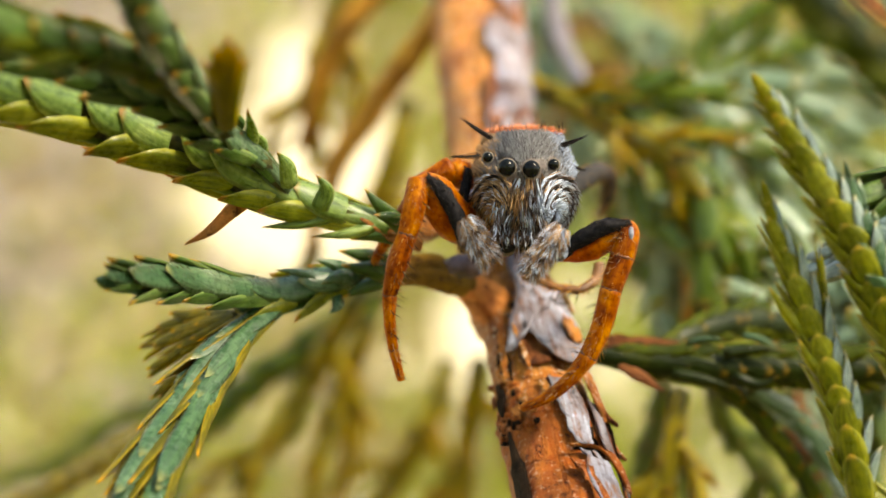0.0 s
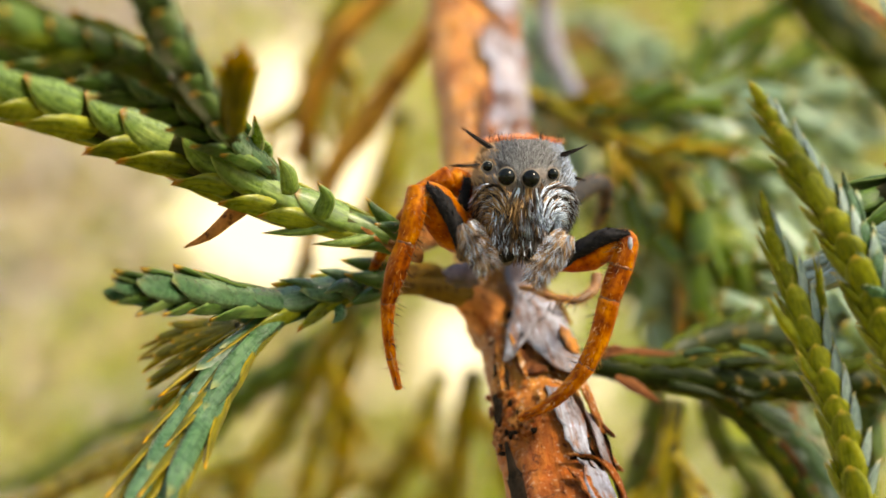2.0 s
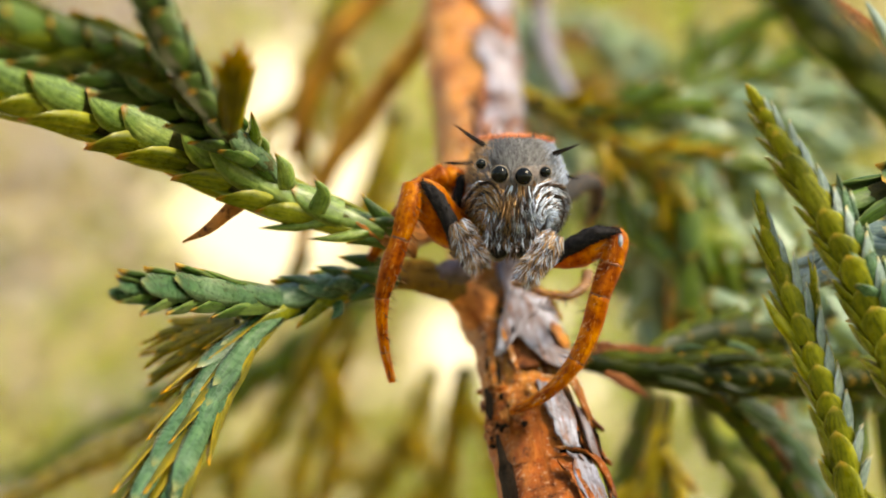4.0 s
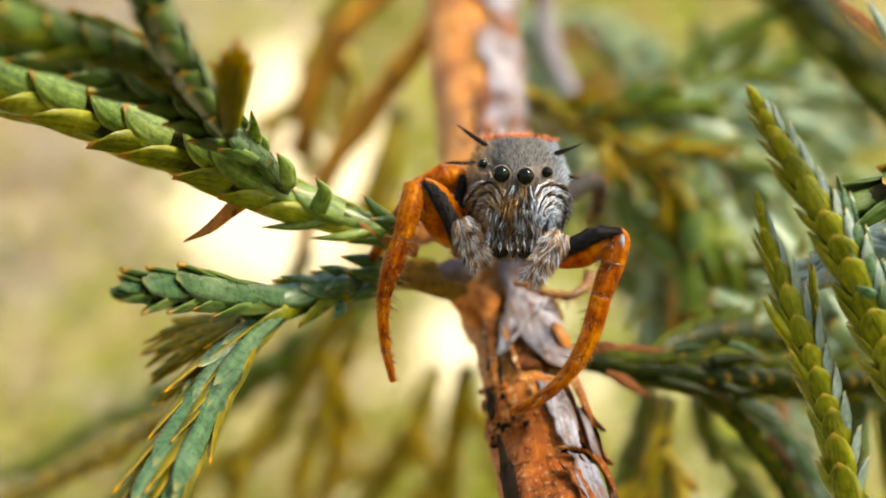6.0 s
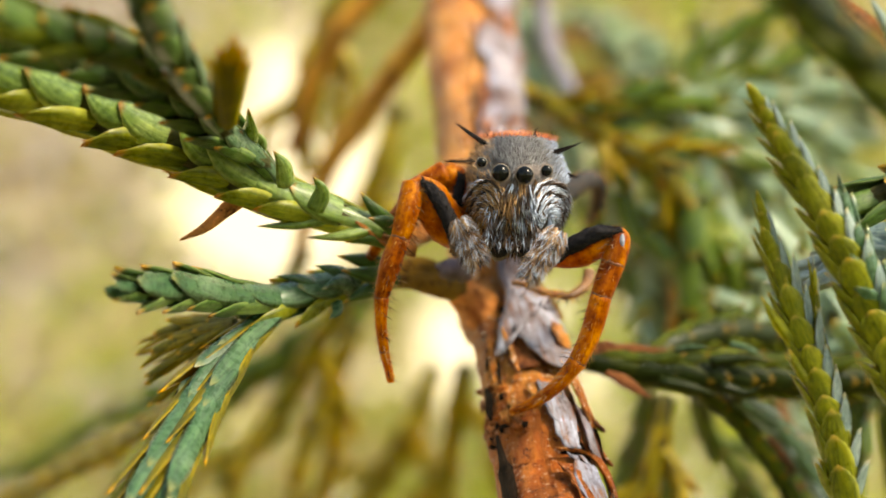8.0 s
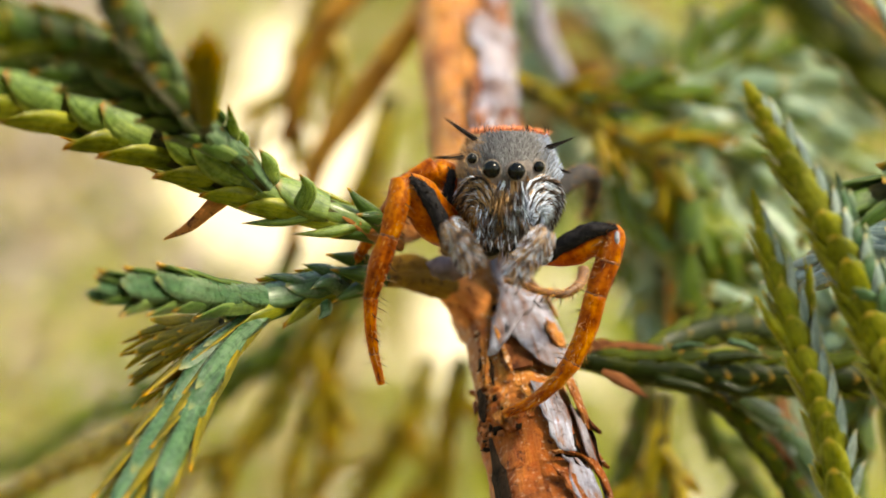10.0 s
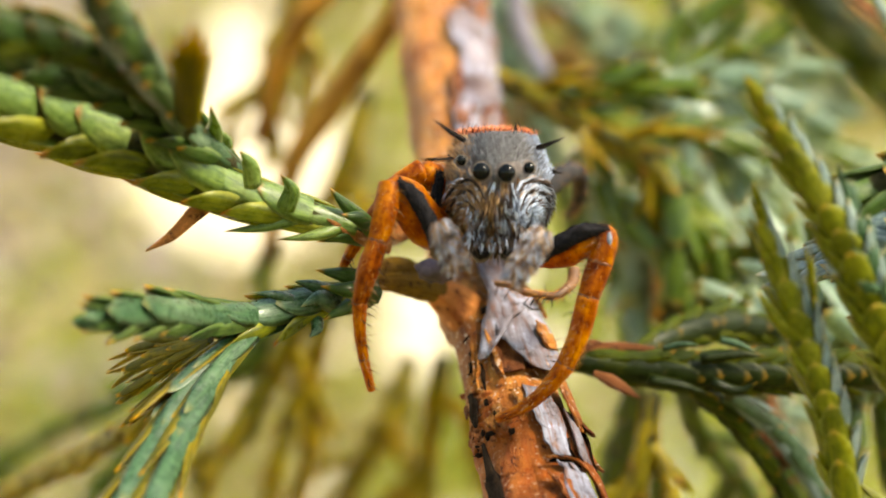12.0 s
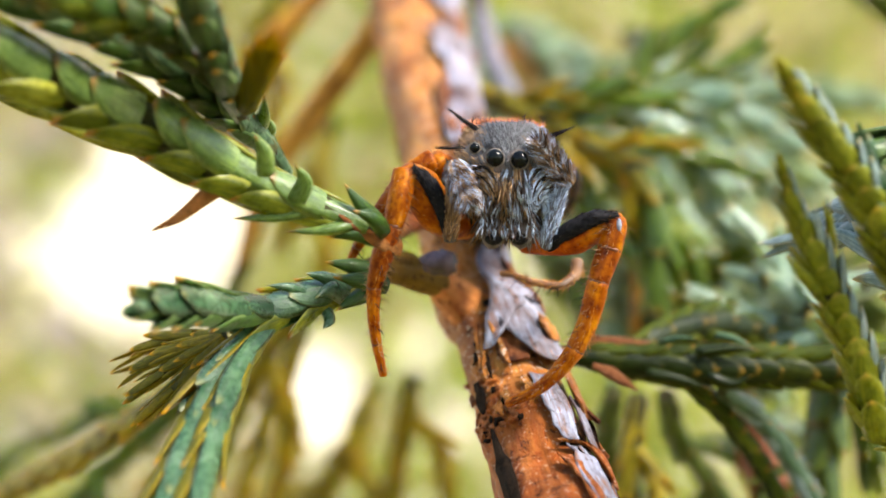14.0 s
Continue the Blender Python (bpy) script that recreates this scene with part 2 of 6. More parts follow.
def leg_material(name, stops):
    """Translucent glossy cuticle, softly mottled, with faint streaks along the limb."""
    m, n, l, b = material(name)
    mp = n.new("ShaderNodeMapping")
    mp.inputs["Scale"].default_value = (0.35, 0.5, 1)
    l.new(n.new("ShaderNodeTexCoord").outputs["UV"], mp.inputs[0])
    nz = noise_tex(n, l, mp.outputs[0], 2.0, 1, 0.4)
    soft = noise_tex(n, l, world_pos(n), 3000, 3, 0.5)
    fine = noise_tex(n, l, world_pos(n), 12000, 3)
    r = ramp(n, stops)
    l.new(mixed(n, l, 0.6, nz.outputs[0], soft.outputs[0]), r.inputs[0])
    spot = ramp(n, [(0.34, (0.72, 0.62, 0.55)), (0.5, (1, 1, 1))])
    l.new(fine.outputs[0], spot.inputs[0])
    c = mixed(n, l, 1.0, r.outputs[0], spot.outputs[0], "MULTIPLY")
    l.new(c, b.inputs["Base Color"])
    b.inputs["Roughness"].default_value = 0.42
    b.inputs["Specular IOR Level"].default_value = 0.2
    bump(n, l, soft.outputs[0], b, 0.5, 0.00005)
    t = n.new("ShaderNodeBsdfTranslucent")
    l.new(mixed(n, l, 1.0, c, (1.25, 1.0, 0.6), "MULTIPLY"), t.inputs[0])
    mx = n.new("ShaderNodeMixShader")
    mx.inputs[0].default_value = 0.42
    l.new(b.outputs[0], mx.inputs[1])
    l.new(t.outputs[0], mx.inputs[2])
    l.new(mx.outputs[0], n["Material Output"].inputs[0])
    return m


M_LEG = leg_material("orange_leg", [(0.36, (0.2, 0.034, 0.001)), (0.46, (0.36, 0.085, 0.001)), (0.54, (0.5, 0.145, 0.002)), (0.64, (0.66, 0.25, 0.006))])
M_LEG_RED = leg_material("red_brown_leg", [(0.36, (0.1, 0.016, 0.001)), (0.47, (0.24, 0.045, 0.001)), (0.55, (0.38, 0.09, 0.002)), (0.66, (0.56, 0.18, 0.005))])
M_HAIR_LEG = plain_material("orange_brown_hair", (0.25, 0.08, 0.008), (0.65, 0.27, 0.03), 100, 0.5, island=True)
M_LEG_DARK = plain_material("brown_leg_ring", (0.06, 0.014, 0.005), (0.22, 0.06, 0.012), 5000, 0.4)
M_GROUND = plain_material("dry_grass_ground", (0.1, 0.065, 0.025), (0.22, 0.15, 0.07), 14, 0.9)


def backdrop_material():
    """Emission that stands in for bright hazy distance: soft cream light with pale green drifts."""
    m, n, l, b = material("glowing_backdrop")
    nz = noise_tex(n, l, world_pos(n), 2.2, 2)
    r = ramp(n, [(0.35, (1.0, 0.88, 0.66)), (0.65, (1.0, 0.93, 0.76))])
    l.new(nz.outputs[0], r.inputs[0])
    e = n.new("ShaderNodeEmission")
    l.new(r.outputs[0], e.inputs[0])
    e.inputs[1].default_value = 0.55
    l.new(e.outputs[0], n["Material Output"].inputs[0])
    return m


M_BACK = backdrop_material()

# ---- mesh helpers (all lengths in millimetres) ----
ORIGIN = {}
RND = random.Random(7)


def thing(name, origin, label, category, group="", kind=""):
    ob = new(name)
    ob.empty_display_size = 0.001
    ob.location = Vector(origin) * MM
    ORIGIN[ob.name] = Vector(origin)
    return tagged(ob, label, category, group, kind)


def part(name, data, mat, parent, label="", origin=None, smooth=True):
    """Links (vertices in mm of the whole place, faces, uvs) as one mesh under parent."""
    verts, faces, uvs = data
    o = Vector(origin) if origin is not None else ORIGIN[parent.name]
    me = bpy.data.meshes.new(name)
    me.from_pydata([(Vector(p) - o) * MM for p in verts], [], faces)
    if uvs:
        lay = me.uv_layers.new(name="UVMap")
        lay.data.foreach_set("uv", [c for lp in me.loops for c in uvs[lp.vertex_index]])
    me.polygons.foreach_set("use_smooth", [smooth] * len(faces))
    me.materials.append(mat)
    me.update()
    ob = new(name, me)
    ob.parent = parent
    ob.location = (o - ORIGIN[parent.name]) * MM
    ORIGIN[ob.name] = o
    return tagged(ob, label)


def join(blobs):
    verts, faces, uvs = [], [], []
    for v, f, u in blobs:
        k = len(verts)
        verts += v
        uvs += u if u else [(0, 0)] * len(v)
        faces += [tuple(i + k for i in q) for q in f]
    return verts, faces, uvs


def glide(points, n):
    """A smooth line through the points: n places and tangents."""
    p = [Vector(q) for q in points]
    p = [2 * p[0] - p[1]] + p + [2 * p[-1] - p[-2]]
    out = []
    for i in range(n):
        s = i / (n - 1) * (len(p) - 3)
        k = min(int(s), len(p) - 4)
        u = s - k
        a, b, c, d = p[k:k + 4]
        out.append(0.5 * (2 * b + (c - a) * u + (2 * a - 5 * b + 4 * c - d) * u * u + (3 * b - a - 3 * c + d) * u ** 3))
    tan = [(out[min(i + 1, n - 1)] - out[max(i - 1, 0)]).normalized() for i in range(n)]
    return out, tan


def frames_along(tan, first=(0, -1, 0.3)):
    ref = Vector(first)
    out = []
    for t in tan:
        ref = (ref - t * ref.dot(t)).normalized()
        out.append((ref.copy(), t.cross(ref)))
    return out


def interp(vals, s):
    x = s * (len(vals) - 1)
    k = min(int(x), len(vals) - 2)
    return vals[k] + (vals[k + 1] - vals[k]) * (x - k)


def tube(points, radii, n=24, seg=12, rough=0.0, freq=1.0, seed=0.0, flat=1.0):
    """A tapering, slightly uneven limb with closed rounded ends."""
    ctr, tan = glide(points, n)
    fr = frames_along(tan)
    verts, faces, uvs = [], [], []
    far = 0.0
    for i in range(n):
        if i:
            far += (ctr[i] - ctr[i - 1]).length
        r = interp(radii, i / (n - 1))
        for j in range(seg):
            a = 2 * math.pi * j / seg
            d = fr[i][0] * math.cos(a) * flat + fr[i][1] * math.sin(a)
            k = 1.0
            if rough:
                q = ctr[i] * freq + d * 1.3 * freq + Vector((seed, 0, 0))
                k += rough * (noise.noise(q) + 0.5 * noise.noise(q * 2.7))
            verts.append(ctr[i] + d * r * k)
            uvs.append((far, 6.0 * j / seg))
    for i in range(n - 1):
        for j in range(seg):
            a, b = i * seg + j, i * seg + (j + 1) % seg
            faces.append((a, b, b + seg, a + seg))
    for end, sgn in ((0, -1), (n - 1, 1)):
        k = len(verts)
        verts.append(ctr[end] + tan[end] * sgn * interp(radii, end / (n - 1)) * 0.45)
        uvs.append((far if end else 0, 0))
        for j in range(seg):
            a, b = end * seg + j, end * seg + (j + 1) % seg
            faces.append((a, k, b) if end == 0 else (a, b, k))
    return verts, faces, uvs


def ball(center, half, seg=16, rings=10, power=1.0, rough=0.0, freq=3.0):
    """A rounded lump; power under 1 makes it boxier."""
    c, h = Vector(center), half
    verts, faces, uvs = [], [], []
    pw = lambda x: math.copysign(abs(x) ** power, x)
    for i in range(rings + 1):
        th = math.pi * i / rings
        for j in range(seg):
            ph = 2 * math.pi * j / seg
            d = Vector((pw(math.sin(th)) * pw(math.cos(ph)), pw(math.sin(th)) * pw(math.sin(ph)), pw(math.cos(th))))
            k = 1 + (rough * noise.noise((c + d) * freq) if rough else 0)
            verts.append(c + Vector((d.x * h[0], d.y * h[1], d.z * h[2])) * k)
            uvs.append((j / seg, i / rings))
    for i in range(rings):
        for j in range(seg):
            a, b = i * seg + j, i * seg + (j + 1) % seg
            faces.append((a, a + seg, b + seg, b))
    return verts, faces, uvs


def hairs(roots, bend=(0, 0, -0.3), curl=1.0):
    """Tapered, bent strands from (place, direction, length, width)."""
    verts, faces = [], []
    g = Vector(bend)
    for p, d, ln, w in roots:
        p, d = Vector(p), Vector(d).normalized()
        side = d.cross(Vector((0.31, 0.5, 0.81))).normalized()
        up = d.cross(side)
        wave = Vector((RND.gauss(0, 0.3), RND.gauss(0, 0.15), RND.gauss(0, 0.2))) * curl
        mid = p + d * ln * 0.5 + g * ln * 0.12 + wave * ln * 0.15
        end = p + d * ln * 0.92 + g * ln * 0.42 - wave * ln * 0.3
        k = len(verts)
        for q, r in ((p, w), (mid, w * 0.75)):
            for j in range(3):
                a = 2.094 * j
                verts.append(q + (side * math.cos(a) + up * math.sin(a)) * r)
        verts.append(end)
        for j in range(3):
            m2 = (j + 1) % 3
            faces.append((k + j, k + m2, k + 3 + m2, k + 3 + j))
            faces.append((k + 3 + j, k + 3 + m2, k + 6))
    return verts, faces, []


# ---- juniper shoots ----
LEAF_U = (-1.0, -0.6, 0.0, 0.6, 1.0)
LEAF_ROWS = ((0.0, 0.95), (0.22, 1.0), (0.45, 0.92), (0.66, 0.72), (0.83, 0.44), (0.94, 0.17))


def leaf_shape(flare, keel, cover=1.08, fat=0.1):
    """One pointed scale that clasps a shoot of radius 1: x along the shoot, z outwards, length 1 in x."""
    verts, faces, uvs = [], [], []
    for s, wd in LEAF_ROWS:
        for u in LEAF_U:
            r = 0.9 + 0.2 * s + fat * math.sin(math.pi * min(1, s * 1.1)) * (1 - 0.5 * u * u) + flare * s ** 2.6 + keel * (1 - abs(u)) * math.sin(math.pi * s)
            a = u * cover * wd
            verts.append(Vector((s, r * math.sin(a), r * math.cos(a))))
            uvs.append((s, u))
    verts.append(Vector((1.0, 0, 1.1 + flare * 1.1)))
    uvs.append((1.0, 0))
    tip = len(verts) - 1
    n = len(LEAF_ROWS)
    for i in range(n - 1):
        for j in range(4):
            a = i * 5 + j
            faces.append((a, a + 5, a + 6, a + 1))
    last = (n - 1) * 5
    for j in range(4):
        faces.append((last + j, tip, last + j + 1))
    k = len(verts)                      # inner face along the axis side
    for s, wd in LEAF_ROWS:
        r = 0.78 + 0.2 * s + flare * 0.8 * s ** 2.6
        verts.append(Vector((s, 0, r * math.cos(cover * wd * 0.4))))
        uvs.append((s, 0.3))
    for i in range(n - 1):
        a = i * 5
        faces += [(a, k + i, k + i + 1, a + 5), (a + 4, a + 9, k + i + 1, k + i)]
    faces += [(last, k + n - 1, tip), (last + 4, tip, k + n - 1)]
    return verts, faces, uvs


# three scales that lie flat on the shoot's broad faces, then four keeled ones for its margins, ever more spreading
LEAF_SHAPES = [leaf_shape(f, k, 1.12 if k < 0.15 else 1.0, b) for f, k, b in ((0.06, 0.08, 0.03), (0.12, 0.12, 0.03), (0.2, 0.14, 0.03), (0.12, 0.2, 0.02), (0.26, 0.22, 0.02), (0.45, 0.22, 0.03), (0.7, 0.22, 0.03))]
LEAF_MESH = {}


def leaf_mesh(kind, mat):
    if (kind, mat.name) not in LEAF_MESH:
        v, f, u = LEAF_SHAPES[kind]
        me = bpy.data.meshes.new("scale_leaf")
        me.from_pydata(v, [], f)
        lay = me.uv_layers.new(name="UVMap")
        lay.data.foreach_set("uv", [c for lp in me.loops for c in u[lp.vertex_index]])
        me.polygons.foreach_set("use_smooth", [True] * len(f))
        me.materials.append(mat)
        keel = {(i * 5 + 2, i * 5 + 7) for i in range(5)} if kind > 2 else ()
        for e in me.edges:
            if tuple(sorted(e.vertices)) in keel:
                e.use_edge_sharp = True
        LEAF_MESH[kind, mat.name] = me
    return LEAF_MESH[kind, mat.name]


def leaf_places(points, radii, step, length, spread, rng, twist=0.0, flat=0.8):
    """Opposite pairs of scales, each pair turned a quarter against the last: broad-face pairs, then margin pairs: (kind, matrix in mm)."""
    ctr, tan = glide(points, 60)
    run = [0.0]
    for a, b in zip(ctr, ctr[1:]):
        run.append(run[-1] + (b - a).length)
    fr = frames_along(tan)
    out, d, node = [], 0.0, 0
    while d < run[-1]:
        i = min(max(np.searchsorted(run, d), 1), 59)
        s = d / run[-1]
        r = interp(radii, s)
        t = tan[i]
        p = ctr[i - 1].lerp(ctr[i], (d - run[i - 1]) / max(1e-6, run[i] - run[i - 1]))
        for side in (0, 1):
            a = math.pi * side + math.pi / 2 * node + twist + rng.uniform(-0.16, 0.16)
            z = fr[i][0] * math.cos(a) + fr[i][1] * math.sin(a)
            ax = (t + z * rng.uniform(-0.04, 0.06) * spread).normalized()
            y = z.cross(ax).normalized()
            z2 = ax.cross(y)
            ln = length * rng.uniform(0.75, 1.25) * (0.6 + 0.4 * min(1, (1 - s) * 4 + 0.15))
            ry, rz = (r * rng.uniform(0.95, 1.06) * k for k in ((flat, 1) if node % 2 else (1, flat)))
            m = Matrix(((ax.x * ln, y.x * ry, z2.x * rz, p.x), (ax.y * ln, y.y * ry, z2.y * rz, p.y), (ax.z * ln, y.z * ry, z2.z * rz, p.z), (0, 0, 0, 1)))
            kind = min(6, max(3, round(rng.gauss(3.2 + spread, 0.7)))) if node % 2 else min(2, max(0, round(rng.gauss(spread * 0.5, 0.6))))
            out.append((kind, m))
        node += 1
        d += step * rng.uniform(0.9, 1.1) * (0.7 + 0.3 * min(1, (1 - s) * 4))
    return out


def shoot(spray, points, radii, mat, rng, step=0.55, length=1.0, spread=1.0, twist=0.0, pale=None, edge=None, flat=0.8):
    """A leafy shoot of a spray: a stem and single scale leaves; edge is the leaf of the margin rows, and rows facing
    pale get a paler leaf that paints sky light there.
    """
    part("stem", tube(points, [r * 0.8 * flat for r in radii], n=20, seg=8), M_STEM, spray)
    end, way = Vector(points[-1]), (Vector(points[-1]) - Vector(points[-2])).normalized()
    part("bud", tube([end - way * radii[-1], end + way * radii[-1], end + way * max(0.16, radii[-1] * 2.4)], [radii[-1] * 0.95, radii[-1] * 0.6, 0.012], n=8, seg=8, flat=flat), edge or mat, spray)
    o = ORIGIN[spray.name]
    for kind, m in leaf_places(points, radii, step, length, spread, rng, twist, flat):
        out = m.col[2].to_3d().normalized()
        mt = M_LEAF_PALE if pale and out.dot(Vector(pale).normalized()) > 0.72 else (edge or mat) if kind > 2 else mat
        ob = new("scale_leaf", leaf_mesh(kind, mt))
        ob.parent = spray
        ob.matrix_basis = Matrix.Diagonal((MM, MM, MM, 1)) @ Matrix.Translation(-o) @ m


def joined_shoot(points, radii, rng, step=0.6, length=1.1, spread=1.2):
    blobs = []
    for kind, m in leaf_places(points, radii, step, length, spread, rng, rng.uniform(0, 3)):
        v, f, u = LEAF_SHAPES[kind]
        blobs.append(([m @ q for q in v], f, u))
    return join(blobs)


M_STEM = bark_material("green_brown_stem", (0.03, 0.03, 0.01), (0.09, 0.1, 0.025), (0.2, 0.15, 0.05))


def side_shoots(points, rng, count, reach, lean=0.9, r=0.3, flat=None, start=0.1):
    """Paths of alternate branchlets off a main shoot, in one fan plane."""
    ctr, tan = glide(points, 40)
    n = Vector(flat) if flat else Vector((rng.uniform(-1, 1), rng.uniform(-1, 0), rng.uniform(-1, 1))).normalized()
    out = []
    for k in range(count):
        s = start + (0.95 - start) * (k + rng.uniform(-0.25, 0.25) + 0.5) / count
        i = min(39, max(0, int(s * 39)))
        t = tan[i]
        w = t.cross(n).normalized() * (1 if k % 2 else -1)
        ln = reach * (1.15 - s * 0.75) * rng.uniform(0.7, 1.2)
        b = ctr[i]
        mid = b + (t * (1 - lean * 0.5) + w * lean * 0.6 + n * rng.uniform(-0.2, 0.2)) * ln * 0.5
        end = mid + (t + w * lean * 0.35 + n * rng.uniform(-0.3, 0.3)) * ln * 0.5
        out.append((b, mid, end))
    return out

# ---- setting ----
def setting(name, verts, faces, mat, label):
    me = bpy.data.meshes.new(name)
    me.from_pydata(verts, [], faces)
    me.materials.append(mat)
    me.update()
    return tagged(new(name, me), label, kind="structure")


setting("ground", [(-400, -400, -0.42), (400, -400, -0.42), (400, 400, -0.42), (-400, 400, -0.42)], [(0, 1, 2, 3)], M_GROUND, "dry pale grassy ground below the juniper")


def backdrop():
    """A wide bowed glowing sheet in place of bright distance behind the bush."""
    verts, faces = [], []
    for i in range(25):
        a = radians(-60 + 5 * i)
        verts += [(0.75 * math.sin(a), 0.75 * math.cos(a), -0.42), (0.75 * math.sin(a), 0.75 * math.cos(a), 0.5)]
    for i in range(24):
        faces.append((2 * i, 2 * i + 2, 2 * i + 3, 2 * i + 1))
    setting("backdrop", verts, faces, M_BACK, "glowing sheet in place of bright hazy cream-white distance behind the foliage")


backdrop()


# ---- the branch on which the spider sits ----
TRUNK = [(2.33, -1.20, -5.48), (2.15, 0.90, -4.45), (1.97, 1.70, -3.60), (1.58, 4.10, -1.71), (1.19, 5.60, -0.86), (0.99, 9.20, 1.77), (0.86, 13.00, 3.88), (0.74, 17.00, 6.31), (0.65, 21.00, 9.18)]
TRUNK_R = [0.98, 0.94, 0.92, 0.82, 0.76, 0.86, 0.98, 1.02, 1.05]


def trunk_frame(s, n=120):
    ctr, tan = glide(TRUNK, n)
    fr = frames_along(tan, (0, -1, 0.3))
    i = min(n - 1, int(s * (n - 1)))
    return ctr[i], tan[i], fr[i], interp(TRUNK_R, s)


def flake(s, ang, length, width, lift, curl, rng, thick=0.05, proud=0.07):
    """A strip of peeling bark lying along the branch, its far end lifted."""
    rows, cols = 7, 4
    verts, faces, uvs = [], [], []
    jag = [rng.uniform(0.85, 1.1) if width > 0.35 else rng.uniform(0.6, 1.25) for _ in range(rows)]
    skew = rng.uniform(-0.25, 0.25)
    for layer in (0, 1):
        for i in range(rows):
            q = i / (rows - 1)
            c, t, (na, nb), r = trunk_frame(min(1, max(0, s + length * q / 24.0)))
            w = width * jag[i] * (math.sin(math.pi * (0.03 + 0.93 * q)) ** 0.75 if width < 0.8 else min(1, (q + 0.1) * 4) * (1.02 - q) ** 0.6)
            for j in range(cols):
                u = (j / (cols - 1) - 0.5) * w
                a = ang + skew * q + u / r
                d = na * math.cos(a) + nb * math.sin(a)
                h = proud + lift * q ** 2 + curl * (2 * u / max(w, 0.01)) ** 2 * width * 0.3 + rng.uniform(-0.012, 0.012) + layer * thick
                verts.append(c + d * (r * 1.03 + h))
                uvs.append((length * q + s * 24, u * 2 + ang))
    k = rows * cols
    for i in range(rows - 1):
        for j in range(cols - 1):
            a = i * cols + j
            faces.append((a, a + cols, a + cols + 1, a + 1))
            faces.append((k + a, k + a + 1, k + a + cols + 1, k + a + cols))
    for i in range(rows - 1):
        for j in (0, cols - 1):
            a, b = i * cols + j, (i + 1) * cols + j
            faces.append((a, a + k, b + k, b) if j == 0 else (a, b, b + k, a + k))
    for i in (0, rows - 1):
        for j in range(cols - 1):
            a = i * cols + j
            faces.append((a, a + 1, a + 1 + k, a + k))
    return verts, faces, uvs


def sheet(rows, thick=0.04, n=12, cols=6, seed=0.0):
    """A torn sheet of bark on the branch: rows of place along it, angles of its two edges and how far it stands off."""
    verts, faces, uvs = [], [], []
    for layer in (0, 1):
        for i in range(n):
            x = i / (n - 1) * (len(rows) - 1)
            k = min(int(x), len(rows) - 2)
            s, a0, a1, lift = (p + (q - p) * (x - k) for p, q in zip(rows[k], rows[k + 1]))
            c, t, (na, nb), r = trunk_frame(s)
            for j in range(cols):
                u = j / (cols - 1)
                fray = 0.06 * noise.noise(Vector((s * 90, j * 0.6, seed)))
                a = a0 + (a1 - a0) * u + fray
                d = na * math.cos(a) + nb * math.sin(a)
                h = lift + 0.05 * (2 * u - 1) ** 2 + 0.03 * noise.noise(Vector((s * 60, u * 2.5, seed + 7))) + layer * thick
                verts.append(c + d * (r * 1.04 + h))
                uvs.append((s * 24, a * 2))
    k = n * cols
    for i in range(n - 1):
        for j in range(cols - 1):
            a = i * cols + j
            faces += [(a, a + cols, a + cols + 1, a + 1), (k + a, k + a + 1, k + a + cols + 1, k + a + cols)]
        a, b = i * cols, (i + 1) * cols - 1
        faces += [(a, a + k, a + cols + k, a + cols), (b, b + cols, b + cols + k, b + k)]
    for j in range(cols - 1):
        b = (n - 1) * cols + j
        faces += [(j, j + 1, j + 1 + k, j + k), (b, b + k, b + 1 + k, b + 1)]
    return verts, faces, uvs


